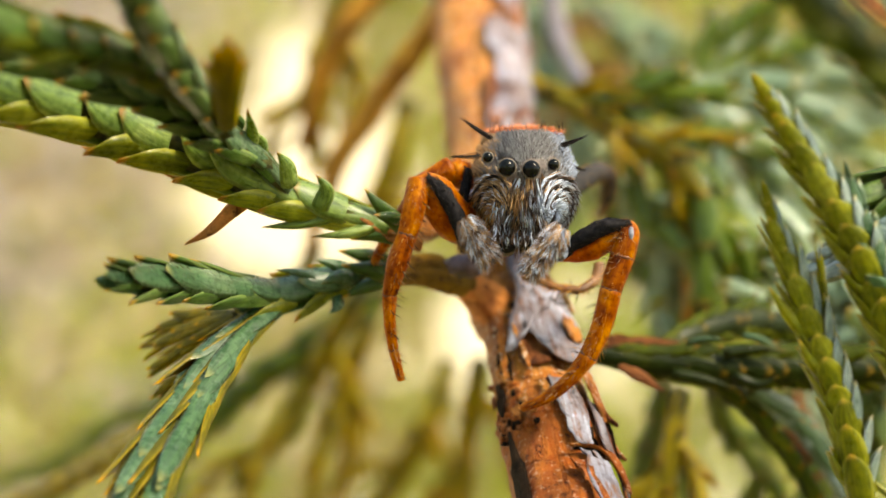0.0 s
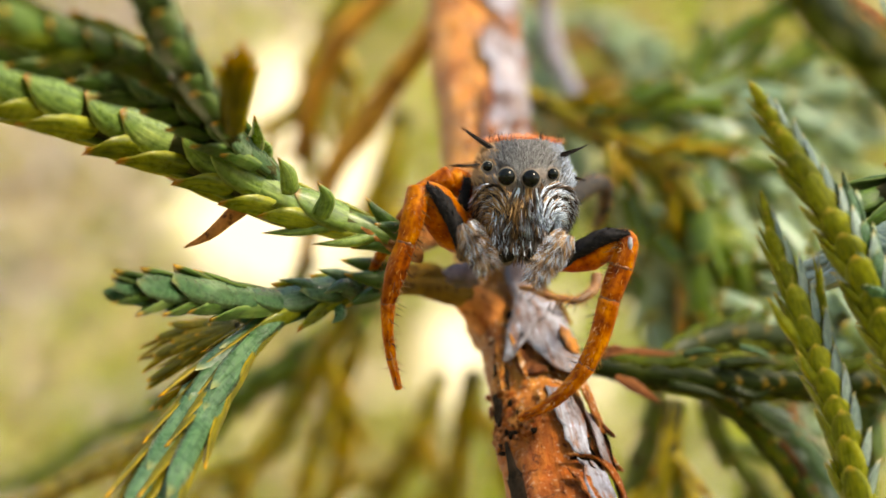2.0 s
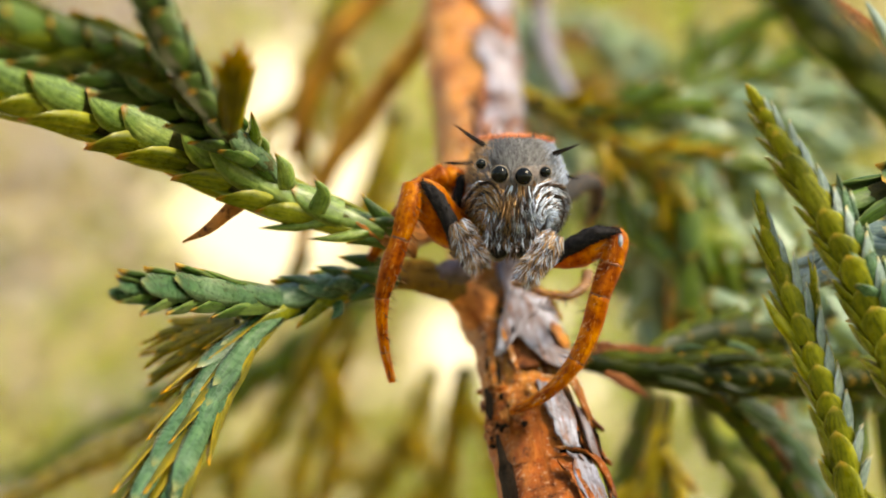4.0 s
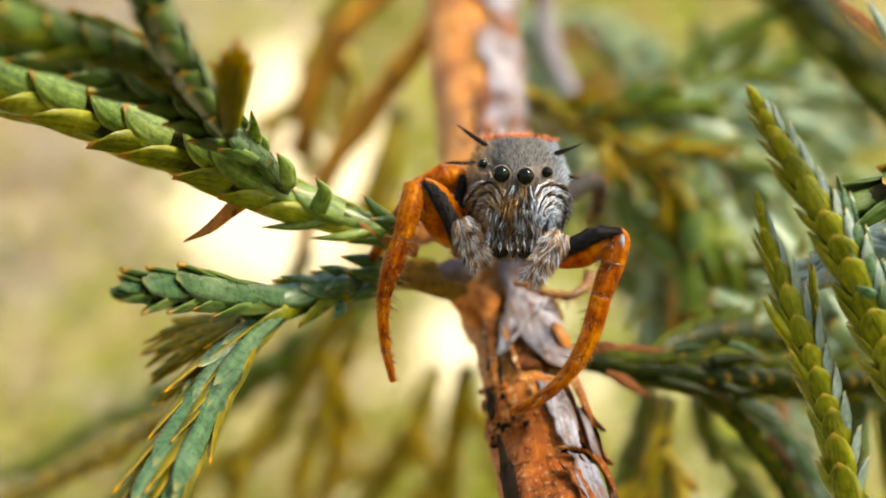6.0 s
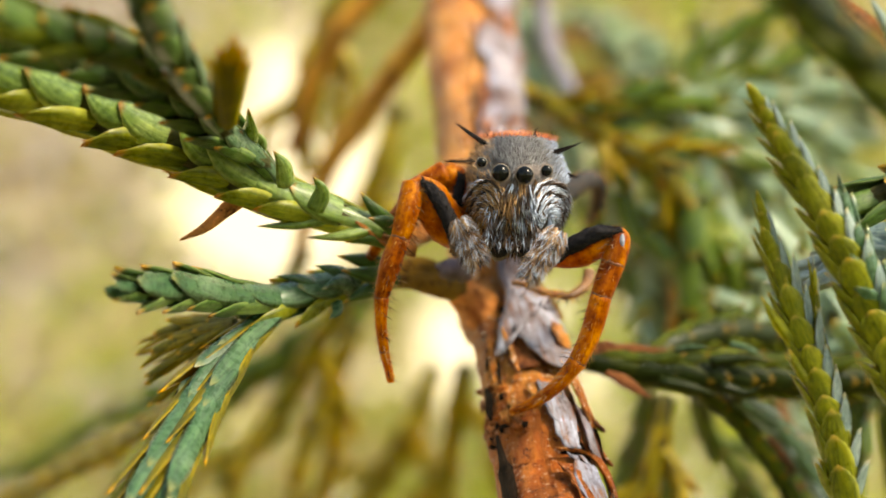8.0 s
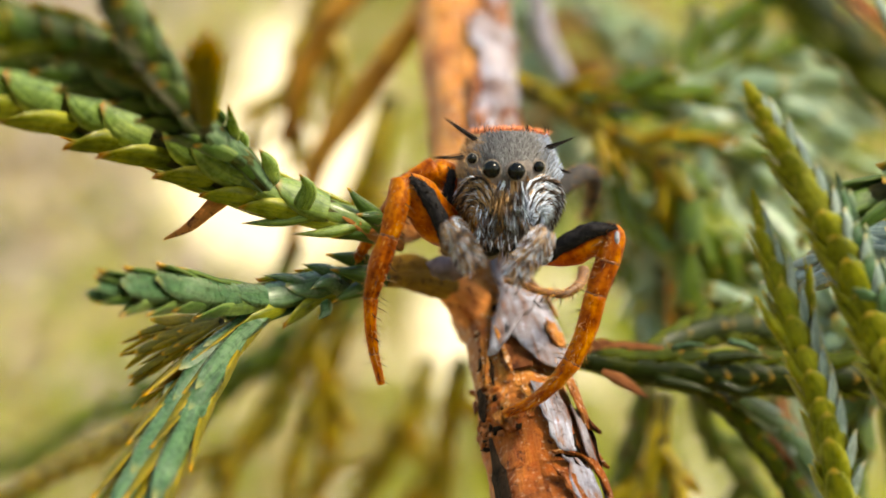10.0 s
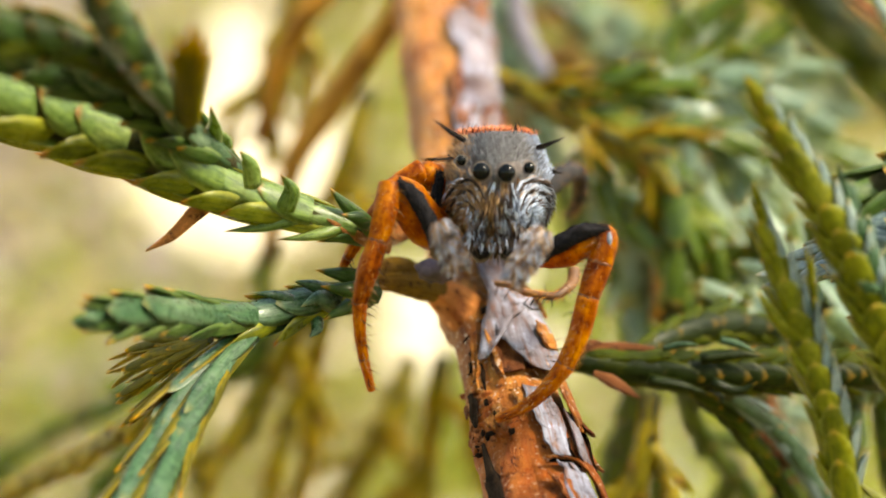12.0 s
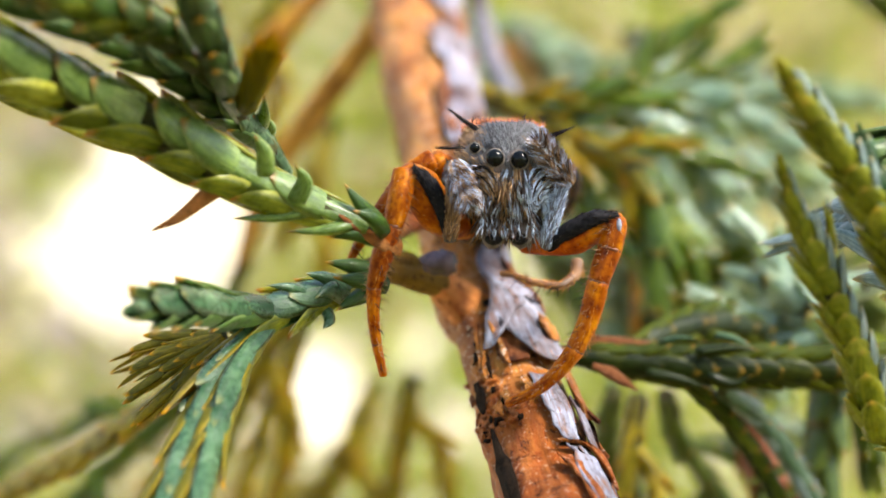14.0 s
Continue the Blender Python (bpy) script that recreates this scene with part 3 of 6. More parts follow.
def build_branch():
    rng = random.Random(3)
    br = thing("juniper_branch", TRUNK[0], "orange-brown juniper branch with grey papery peeling bark", "branch")
    part("bark", tube(TRUNK, TRUNK_R, n=240, seg=64, rough=0.11, freq=1.1), M_BARK, br)
    # papery grey sheets over the front, strips of orange and grey below the node (angles run round from the front)
    for mat, rows in (
            (M_PAPER, ((0.539, 0.33, 1.26, 0.03), (0.498, 0.10, 1.09, 0.06), (0.414, -0.01, 1.06, 0.1), (0.37, -0.19, 0.52, 0.14), (0.346, -0.43, 0.01, 0.14), (0.321, -0.57, -0.34, 0.12))),
            (M_PAPER, ((0.414, 0.59, 1.44, 0.02), (0.399, 0.44, 1.44, 0.05), (0.366, -0.08, 1.44, 0.07), (0.346, -0.17, 1.42, 0.1), (0.321, 0.02, 1.34, 0.13), (0.306, 0.24, 0.79, 0.14))),
            (M_PAPER, ((0.599, 0.5, 1.4, 0.03), (0.539, 0.75, 1.5, 0.05), (0.424, 0.95, 1.6, 0.06), (0.37, 1.2, 1.7, 0.05))),
            (M_BARK_RED, ((0.509, 0.75, 0.95, 0.14), (0.434, 0.85, 1.2, 0.17), (0.394, 1.1, 1.35, 0.14))),
            (M_BARK_RED, ((0.366, -0.12, 0.2, 0.01), (0.346, -0.2, 0.2, 0.03), (0.321, -0.4, 0.3, 0.02), (0.306, -0.3, 0.1, 0.02))),
            (M_BARK, ((0.355, 0.62, 0.85, 0.16), (0.341, 0.55, 0.95, 0.17), (0.328, 0.7, 0.9, 0.15))),
            (M_BARK, ((0.357, -0.66, -0.52, 0.03), (0.326, -0.72, -0.58, 0.1), (0.296, -0.76, -0.7, 0.12))),
            (M_PAPER, ((0.291, 0.05, 0.5, 0.04), (0.251, 0.12, 0.6, 0.06), (0.194, 0.31, 0.57, 0.08))),
            (M_BARK, ((0.321, 0.6, 0.9, 0.08), (0.286, 0.75, 1.15, 0.12), (0.256, 1.0, 1.25, 0.1))),
            (M_PAPER, ((0.276, 0.78, 1.02, 0.04), (0.194, 0.84, 1.10, 0.06), (0.139, 0.98, 1.32, 0.08), (0.1, 1.18, 1.42, 0.06))),
            (M_BARK, ((0.199, 0.1, 0.24, 0.1), (0.174, 0.34, 0.62, 0.12), (0.129, 0.75, 1.1, 0.14), (0.1, 1.05, 1.35, 0.12))),
            (M_PAPER, ((0.139, 0.3, 0.55, 0.04), (0.114, 0.38, 0.82, 0.06), (0.065, 0.3, 0.9, 0.06), (0.015, 0.5, 1.0, 0.04))),
            (M_BARK, ((0.107, 0.1, 0.3, 0.04), (0.065, 0.25, 0.45, 0.08), (0.015, 0.4, 0.6, 0.06))),
            (M_BARK_RED, ((0.306, 1.05, 1.3, 0.03), (0.221, 1.1, 1.4, 0.05), (0.149, 1.2, 1.5, 0.05), (0.065, 1.25, 1.6, 0.04)))):
        part("bark_flake", sheet(rows, seed=rows[0][0] * 50), mat, br)
    for rows in (((0.311, 1.3, 1.5, 0.04), (0.256, 1.33, 1.45, 0.09), (0.169, 1.36, 1.5, 0.06), (0.107, 1.4, 1.52, 0.08), (0.045, 1.4, 1.55, 0.05)),
                 ((0.231, 0.6, 0.68, 0.01), (0.189, 0.62, 0.7, 0.02), (0.149, 0.6, 0.8, 0.02)), ((0.174, 0.2, 0.3, 0.02), (0.149, 0.35, 0.5, 0.03), (0.118, 0.62, 0.78, 0.03)),
                 ((0.374, 0.5, 0.75, 0.17), (0.372, 0.45, 0.8, 0.18))):
        part("bark_crack", sheet(rows, seed=3.3), M_PITH, br)
    for k in range(46):
        s = rng.uniform(0.5, 0.98)
        part("bark_flake", flake(s, max(0.35, rng.gauss(1.0, 0.35)), rng.uniform(1.2, 3.0), rng.uniform(0.4, 0.9), rng.uniform(0.0, 0.16), rng.uniform(0, 0.4), rng), M_PAPER_PALE if rng.random() < 0.85 else M_BARK_RED, br)
    for k in range(3):       # loose strips that peel off downwards
        s = rng.uniform(0.12, 0.3)
        part("bark_flake", flake(s, rng.uniform(0.45, 1.7), -rng.uniform(0.8, 1.9), rng.uniform(0.1, 0.26), rng.uniform(0.05, 0.32), rng.uniform(0, 0.5), rng),
             (M_BARK_RED, M_PAPER, M_BARK, M_BARK)[rng.randrange(4)], br)
    for k in range(16):      # rough scurf round the old leaf scars
        s = rng.uniform(0.24, 0.33)
        part("bark_flake", flake(s, rng.uniform(-1.3, 0.5), rng.uniform(0.15, 0.4), rng.uniform(0.1, 0.24), 0.0, rng.uniform(0, 0.3), rng, 0.04, 0.02),
             (M_BARK_RED, M_BARK, M_BARK_RED, M_BARK, M_BARK)[rng.randrange(5)], br)
    for s, a, ln, w in ((0.245, -0.9, -5.6, 0.36), (0.276, -1.0, 0.7, 0.22), (0.301, -0.62, 0.5, 0.1), (0.291, -0.85, 0.4, 0.14), (0.326, -0.62, 0.3, 0.08), (0.346, -0.55, 0.16, 0.09), (0.374, -0.35, 0.2, 0.12), (0.362, -0.42, 0.16, 0.07), (0.353, -0.7, 0.14, 0.06), (0.321, -0.95, 0.25, 0.1)):
        part("bark_crack", flake(s, a, ln, w, 0.0, 0.0, rng, 0.03), M_PITH, br)
    part("bark_flake", flake(0.3, -0.2, 1.2, 0.09, 0.1, 0.2, rng, 0.06), M_BARK, br)
    for k in range(70):      # lumpy, pitted ring of an old node, roughest on one side
        c, t, (na, nb), rr = trunk_frame(0.276 + rng.gauss(0, 0.02))
        a = rng.uniform(-1.6, -0.5) if k % 3 else rng.uniform(-1.2, 0.6)
        q = c + (na * math.cos(a) + nb * math.sin(a)) * rr * rng.uniform(0.98, 1.05)
        part("node_lump", ball(q, (rng.uniform(0.04, 0.11), 0.07, rng.uniform(0.03, 0.08)), seg=8, rings=6, rough=0.6, freq=7), (M_BARK_RED, M_BARK, M_BARK, M_PITH)[rng.randrange(4)], br)
    # fork stub towards the lower spray, knots
    part("side_twig", tube([(0.99, 4.20, -1.14), (0.70, 4.10, -0.86), (0.42, 4.00, -0.66)], [0.46, 0.38, 0.28], n=16, seg=14, rough=0.16, freq=1.6), M_BARK_BRIGHT, br)
    part("side_twig", tube([(0.48, 4.00, -0.68), (-0.10, 3.70, -0.54), (-0.60, 3.30, -0.47), (-1.23, 2.60, -0.46)], [0.27, 0.23, 0.2, 0.2], n=26, seg=14, rough=0.16, freq=1.6), M_TWIG_AMBER, br)
    part("side_twig", tube([(0.20, 4.20, -0.35), (-0.30, 3.70, -0.22), (-0.80, 3.20, -0.30), (-1.25, 2.70, -0.42)], [0.1, 0.2, 0.19, 0.1], n=26, seg=14, rough=0.2, freq=1.6), M_TWIG_AMBER, br)
    part("bud", ball((0.38, 3.10, -0.28), (0.34, 0.3, 0.24), rough=0.35, freq=4), M_PURPLE, br, "dark purplish bud scale")
    part("side_twig", tube([(0.87, 8.00, 1.37), (-0.30, 4.50, 0.50), (-0.92, 2.00, 0.45), (-1.36, 1.20, 0.51)], [0.4, 0.3, 0.22, 0.2], n=26, seg=12, rough=0.16, freq=1.6), M_BARK, br)
    part("side_twig", tube([(2.16, 4.00, -2.26), (2.99, 4.20, -2.00), (3.67, 4.40, -1.79), (4.58, 4.60, -1.85)], [0.2, 0.15, 0.11, 0.07], n=22, seg=12, rough=0.16, freq=1.6), M_BARK_RED, br)
    # limbs of the branch that run off behind
    part("side_twig", tube([(0.20, 17.50, 6.51), (-0.59, 17.50, 5.29), (-1.71, 18.00, 3.83), (-2.72, 18.50, 2.33), (-3.37, 19.50, 0.67), (-3.73, 20.50, -0.37)], [0.34, 0.32, 0.34, 0.3, 0.22, 0.1], n=40, seg=14, rough=0.2, freq=0.9), M_TWIG, br)
    part("side_twig", tube([(0.90, 16.50, 5.97), (1.91, 13.50, 4.05), (3.29, 12.20, 3.23), (4.86, 11.60, 2.29), (5.18, 11.60, 1.94)], [0.34, 0.28, 0.2, 0.22, 0.11], n=40, seg=14, rough=0.22, freq=0.9), M_TWIG_DARK, br)
    part("side_twig", tube([(-1.33, 22.00, 7.48), (-2.56, 22.00, 6.25), (-3.39, 23.00, 4.94), (-3.93, 24.00, 2.95)], [0.3, 0.34, 0.34, 0.2], n=30, seg=12, rough=0.2, freq=0.9), M_TWIG, br)
    part("side_twig", tube([(2.84, 22.00, 7.78), (3.04, 21.50, 5.88), (3.70, 21.00, 4.46)], [0.25, 0.3, 0.22], n=20, seg=12, rough=0.2, freq=0.9), M_PAPER, br)
    part("side_twig", tube([(5.18, 11.60, 1.94), (5.53, 12.00, 1.08), (5.68, 12.50, -0.09), (5.62, 13.00, -1.67)], [0.14, 0.2, 0.2, 0.1], n=24, seg=12, rough=0.2, freq=0.9), M_TWIG, br)
    return br


M_TWIG_DARK = bark_material("dark_olive_brown_twig", (0.03, 0.026, 0.006), (0.09, 0.078, 0.013), (0.2, 0.13, 0.035))
M_TWIG_AMBER = bark_material("olive_amber_twig", (0.08, 0.04, 0.005), (0.28, 0.14, 0.012), (0.44, 0.25, 0.03))
M_PURPLE = plain_material("purple_brown_bud", (0.03, 0.018, 0.02), (0.16, 0.11, 0.13), 3000, 0.6, bump_d=0.00005)
build_branch()


# ---- sprays close to the spider ----
def thorn(points, radii, parent, mat=None, label="dry red-brown pointed thorn leaf"):
    part("thorn", tube(points, radii, n=14, seg=8, rough=0.12, freq=2.0, flat=0.6), mat or M_THORN, parent, label)


def upper_spray():
    rng = random.Random(11)
    sp = thing("juniper_spray", (-1.14, 1.20, 0.54), "glossy green juniper spray of overlapping pointed scale leaves", "juniper spray", "sprays round the spider")
    shoot(sp, [(-1.03, 1.20, 0.43), (-1.99, 1.00, 0.73), (-3.17, 0.60, 1.19), (-4.53, -0.20, 1.85), (-5.93, -1.00, 2.39), (-7.14, -2.00, 2.77), (-8.43, -3.20, 3.19)], [0.28, 0.43, 0.47, 0.48, 0.49, 0.5, 0.5], M_LEAF, rng, 0.46, 1.25, 0.6, 0.25, edge=M_LEAF_EDGE, flat=0.9)
    thorn([(-3.32, 0.70, 1.04), (-3.75, 0.50, 0.81), (-4.18, 0.40, 0.43), (-4.64, 0.50, 0.19)], [0.1, 0.15, 0.1, 0.015], sp)
    for a, b, c, w in (((-2.73, 0.20, 1.18), (-2.77, -0.10, 1.53), (-2.94, -0.30, 1.79), 0.18), ((-2.23, 0.50, 0.77), (-2.10, 0.30, 1.10), (-2.26, 0.10, 1.37), 0.18)):
        blade(sp, a, b, c, w, M_LEAF)
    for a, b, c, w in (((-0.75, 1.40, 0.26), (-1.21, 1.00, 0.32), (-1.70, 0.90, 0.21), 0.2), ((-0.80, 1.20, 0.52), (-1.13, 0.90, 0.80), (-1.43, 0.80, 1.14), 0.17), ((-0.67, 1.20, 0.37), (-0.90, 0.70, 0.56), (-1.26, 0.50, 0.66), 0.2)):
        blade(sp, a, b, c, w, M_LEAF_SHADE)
    thorn([(-0.43, 1.60, 0.11), (-0.80, 1.30, 0.19), (-1.19, 1.00, 0.41), (-1.50, 0.80, 0.59)], [0.16, 0.14, 0.1, 0.02], sp)
    # spreading scales along the lower margin
    for a, b, c, w in (((-4.61, 0.60, 1.58), (-5.57, 0.90, 1.76), (-6.52, 1.00, 1.99), 0.2), ((-3.18, 0.90, 1.04), (-4.12, 0.90, 1.18), (-5.04, 0.80, 1.47), 0.2), ((-5.72, 0.40, 2.06), (-6.80, 0.80, 2.25), (-7.77, 1.00, 2.55), 0.2), ((-6.91, 0.20, 2.43), (-8.01, 0.60, 2.59), (-8.97, 0.80, 2.95), 0.22), ((-2.25, 0.90, 0.62), (-3.06, 0.60, 0.76), (-3.86, 0.60, 0.95), 0.17)):
        blade(sp, a, b, c, w, M_LEAF_EDGE)
    for a, b, c, w in (((-1.83, 0.75, 0.70), (-2.60, 0.70, 0.52), (-3.30, 0.90, 0.47), 0.13), ((-1.16, 1.00, 0.49), (-1.72, 0.75, 0.33), (-2.40, 0.95, 0.28), 0.13)):
        blade(sp, a, b, c, w, M_LEAF)
    return sp


def shaded_spray():
    """Side shoots that spring from the upper spray towards the viewpoint."""
    rng = random.Random(12)
    sp = thing("juniper_spray", (-2.90, 0.20, 1.20), "dark green juniper shoots, sky light and shade put into the row colours, one olive young tip", "juniper spray", "sprays round the spider")
    # paler upward rows paint sky light, darker margin rows paint shade
    shoot(sp, [(-2.80, 0.40, 1.15), (-3.25, -0.20, 1.66), (-3.84, -1.30, 2.02), (-4.74, -2.80, 2.58), (-5.79, -4.00, 2.98), (-6.98, -5.00, 3.32), (-7.83, -6.00, 3.57)], [0.2, 0.31, 0.34, 0.34, 0.35, 0.35, 0.34], M_LEAF_GREY_GREEN, rng, 0.42, 1.25, 0.4, 0.6, edge=M_LEAF_SHADE)
    shoot(sp, [(-3.67, -2.00, 2.06), (-4.01, -4.00, 2.67), (-4.34, -5.60, 3.33), (-4.61, -7.00, 4.02)], [0.24, 0.33, 0.35, 0.35], M_LEAF_GREY_GREEN, rng, 0.48, 1.35, 0.4, 0.4, edge=M_LEAF_SHADE)
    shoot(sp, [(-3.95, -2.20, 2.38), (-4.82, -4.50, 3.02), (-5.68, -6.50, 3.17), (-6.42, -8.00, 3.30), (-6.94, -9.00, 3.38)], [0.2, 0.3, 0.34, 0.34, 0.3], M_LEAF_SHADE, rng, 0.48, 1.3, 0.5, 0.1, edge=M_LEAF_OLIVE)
    foot = (-3.57, -3.00, 2.05)
    for b, c, w in (((-3.44, -5.20, 2.59), (-3.59, -6.60, 2.87), 0.24), ((-3.40, -5.20, 2.63), (-3.37, -7.00, 3.04), 0.26), ((-3.35, -5.40, 2.66), (-3.11, -7.40, 3.16), 0.3), ((-3.33, -5.20, 2.63), (-2.99, -7.00, 3.05), 0.26), ((-3.28, -5.20, 2.59), (-2.93, -6.60, 2.88), 0.24)):
        blade(sp, foot, b, c, w, M_LEAF_TIP, 0.6, (0, -0.5, -1))
    for a, b, c, w in (((-3.52, -0.30, 1.81), (-3.33, -0.80, 2.08), (-3.32, -1.60, 2.46), 0.2), ((-3.30, 0.00, 1.60), (-3.20, -0.40, 1.95), (-3.40, -0.90, 2.15), 0.17)):
        blade(sp, a, b, c, w, M_LEAF)
    return sp


def blade(sp, a, b, c, w, mat, foot=0.9, face=(0.2, -1, 0.2)):
    """A single spreading pointed leaf, its broad side turned to face."""
    pts, tan = glide([a, b, c], 9)
    fr = frames_along(tan, face)
    verts, faces, uvs = [], [], []
    for i in range(9):
        q = i / 8
        ww = w * (foot + (1 - foot) * min(1, q * 2)) * (1.0, 1.0, 0.98, 0.9, 0.78, 0.62, 0.44, 0.24, 0.03)[i]
        for u, h in ((-1, -0.25), (-0.5, 0.2), (0, 0.42), (0.5, 0.2), (1, -0.25), (0, -0.3)):
            verts.append(pts[i] + fr[i][1] * ww * u + fr[i][0] * ww * h)
            uvs.append((q, u))
    for i in range(8):
        for j in range(6):
            x, y = i * 6 + j, i * 6 + (j + 1) % 6
            faces.append((x, y, y + 6, x + 6))
    faces.append((0, 5, 4, 3, 2, 1))
    part("scale_leaf", (verts, faces, uvs), mat, sp)


def lower_spray():
    rng = random.Random(23)
    sp = thing("juniper_spray", (-1.23, 2.40, -0.43), "blue-green forked juniper spray with yellow leaf tips", "juniper spray", "sprays round the spider")
    shoot(sp, [(-1.10, 2.40, -0.41), (-1.85, 2.00, -0.60), (-2.57, 1.60, -0.82), (-3.17, 1.20, -0.92)], [0.2, 0.35, 0.36, 0.3], M_LEAF_BLUE, rng, 0.4, 1.1, 1.0, 0.1, edge=M_LEAF_EDGE)
    shoot(sp, [(-2.87, 1.40, -0.87), (-3.62, 0.30, -0.81), (-4.38, -1.20, -0.70), (-4.85, -2.20, -0.69), (-5.05, -2.70, -0.67)], [0.28, 0.33, 0.34, 0.28, 0.12], M_LEAF_BLUE, rng, 0.38, 1.3, 0.9, 0.0, edge=M_LEAF_SHADE, flat=0.8)
    shoot(sp, [(-2.92, 1.40, -1.03), (-3.60, 0.60, -1.60), (-4.16, -0.40, -2.45), (-4.64, -1.80, -3.44), (-4.92, -2.80, -4.29), (-5.10, -3.60, -4.95)], [0.2, 0.25, 0.26, 0.26, 0.26, 0.24], M_LEAF_BLUE, rng, 0.4, 1.8, 0.7, 0.1, edge=M_LEAF_GOLD, flat=0.7)
    shoot(sp, [(-2.86, 1.35, -1.05), (-3.40, 0.50, -1.65), (-3.85, -0.60, -2.51), (-4.23, -2.00, -3.50), (-4.47, -3.00, -4.35), (-4.63, -3.80, -4.99)], [0.2, 0.24, 0.25, 0.25, 0.25, 0.23], M_LEAF_BLUE, rng, 0.42, 1.8, 0.6, -0.1, edge=M_LEAF_GOLD, flat=0.7)
    for e, m2, r in (((-5.20, 2.40, -1.91), (-4.54, 2.00, -1.57), 0.13), ((-5.03, 2.20, -2.18), (-4.45, 1.90, -1.77), 0.12), ((-5.17, 2.60, -1.62), (-4.56, 2.20, -1.36), 0.11), ((-4.77, 2.00, -2.42), (-4.30, 1.80, -1.96), 0.11)):
        shoot(sp, [(-3.70, 1.40, -1.30), m2, e], [0.12, r * 1.15, r * 0.7], M_LEAF_GOLD, rng, 0.36, 0.95, 0.8, rng.random() * 0.6)
    for a, b, c, w in (((-1.95, 1.70, -0.76), (-2.46, 1.40, -0.50), (-2.97, 1.20, -0.43), 0.13), ((-1.43, 2.00, -0.54), (-1.85, 1.70, -0.33), (-2.26, 1.50, -0.23), 0.16), ((-1.84, 1.80, -0.86), (-1.83, 1.50, -1.07), (-1.97, 1.30, -1.22), 0.13), ((-1.43, 2.00, -0.70), (-1.78, 1.50, -0.54), (-2.11, 1.20, -0.67), 0.2)):
        blade(sp, a, b, c, w, M_LEAF_BLUE)
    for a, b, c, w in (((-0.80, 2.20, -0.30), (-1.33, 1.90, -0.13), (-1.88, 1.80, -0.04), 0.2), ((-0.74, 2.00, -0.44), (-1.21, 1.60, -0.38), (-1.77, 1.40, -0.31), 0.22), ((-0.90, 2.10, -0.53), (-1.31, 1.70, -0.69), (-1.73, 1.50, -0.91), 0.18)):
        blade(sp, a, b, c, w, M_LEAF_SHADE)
    return sp


def right_spray():
    rng = random.Random(31)
    sp = thing("juniper_spray", (7.61, -1.86, -3.25), "upright yellow-green juniper shoots, one side painted pale with sky light", "juniper spray", "sprays round the spider")
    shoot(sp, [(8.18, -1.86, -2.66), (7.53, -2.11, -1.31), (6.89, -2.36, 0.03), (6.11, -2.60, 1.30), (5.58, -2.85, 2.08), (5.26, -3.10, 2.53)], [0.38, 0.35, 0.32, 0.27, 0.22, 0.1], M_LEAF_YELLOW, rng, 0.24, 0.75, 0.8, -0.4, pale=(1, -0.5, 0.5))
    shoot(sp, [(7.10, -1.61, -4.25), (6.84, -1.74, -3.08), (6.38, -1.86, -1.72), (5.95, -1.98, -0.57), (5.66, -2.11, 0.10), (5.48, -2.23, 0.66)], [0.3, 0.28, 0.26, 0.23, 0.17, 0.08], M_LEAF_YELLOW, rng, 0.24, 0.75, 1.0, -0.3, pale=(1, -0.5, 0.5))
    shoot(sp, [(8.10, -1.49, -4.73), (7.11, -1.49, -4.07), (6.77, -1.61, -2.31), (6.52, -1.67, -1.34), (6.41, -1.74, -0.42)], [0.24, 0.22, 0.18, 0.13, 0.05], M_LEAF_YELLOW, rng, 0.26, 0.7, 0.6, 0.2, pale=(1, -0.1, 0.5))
    shoot(sp, [(8.14, -1.98, -1.30), (7.66, -2.17, -0.92), (7.17, -2.36, -0.06), (6.75, -2.48, 0.98)], [0.3, 0.28, 0.2, 0.1], M_LEAF_BLUE, rng, 0.3, 0.7, 1.0, 0.2)
    for a, b, c, w in (((6.12, -1.92, -1.43), (5.76, -2.05, -1.05), (5.44, -2.17, -0.62), 0.14), ((6.02, -1.92, -0.95), (5.94, -2.05, -0.61), (5.86, -2.23, -0.28), 0.13), ((6.52, -1.92, -2.20), (6.22, -1.98, -1.91), (5.95, -2.11, -1.52), 0.14)):
        blade(sp, a, b, c, w, M_LEAF_YELLOW)
    return sp


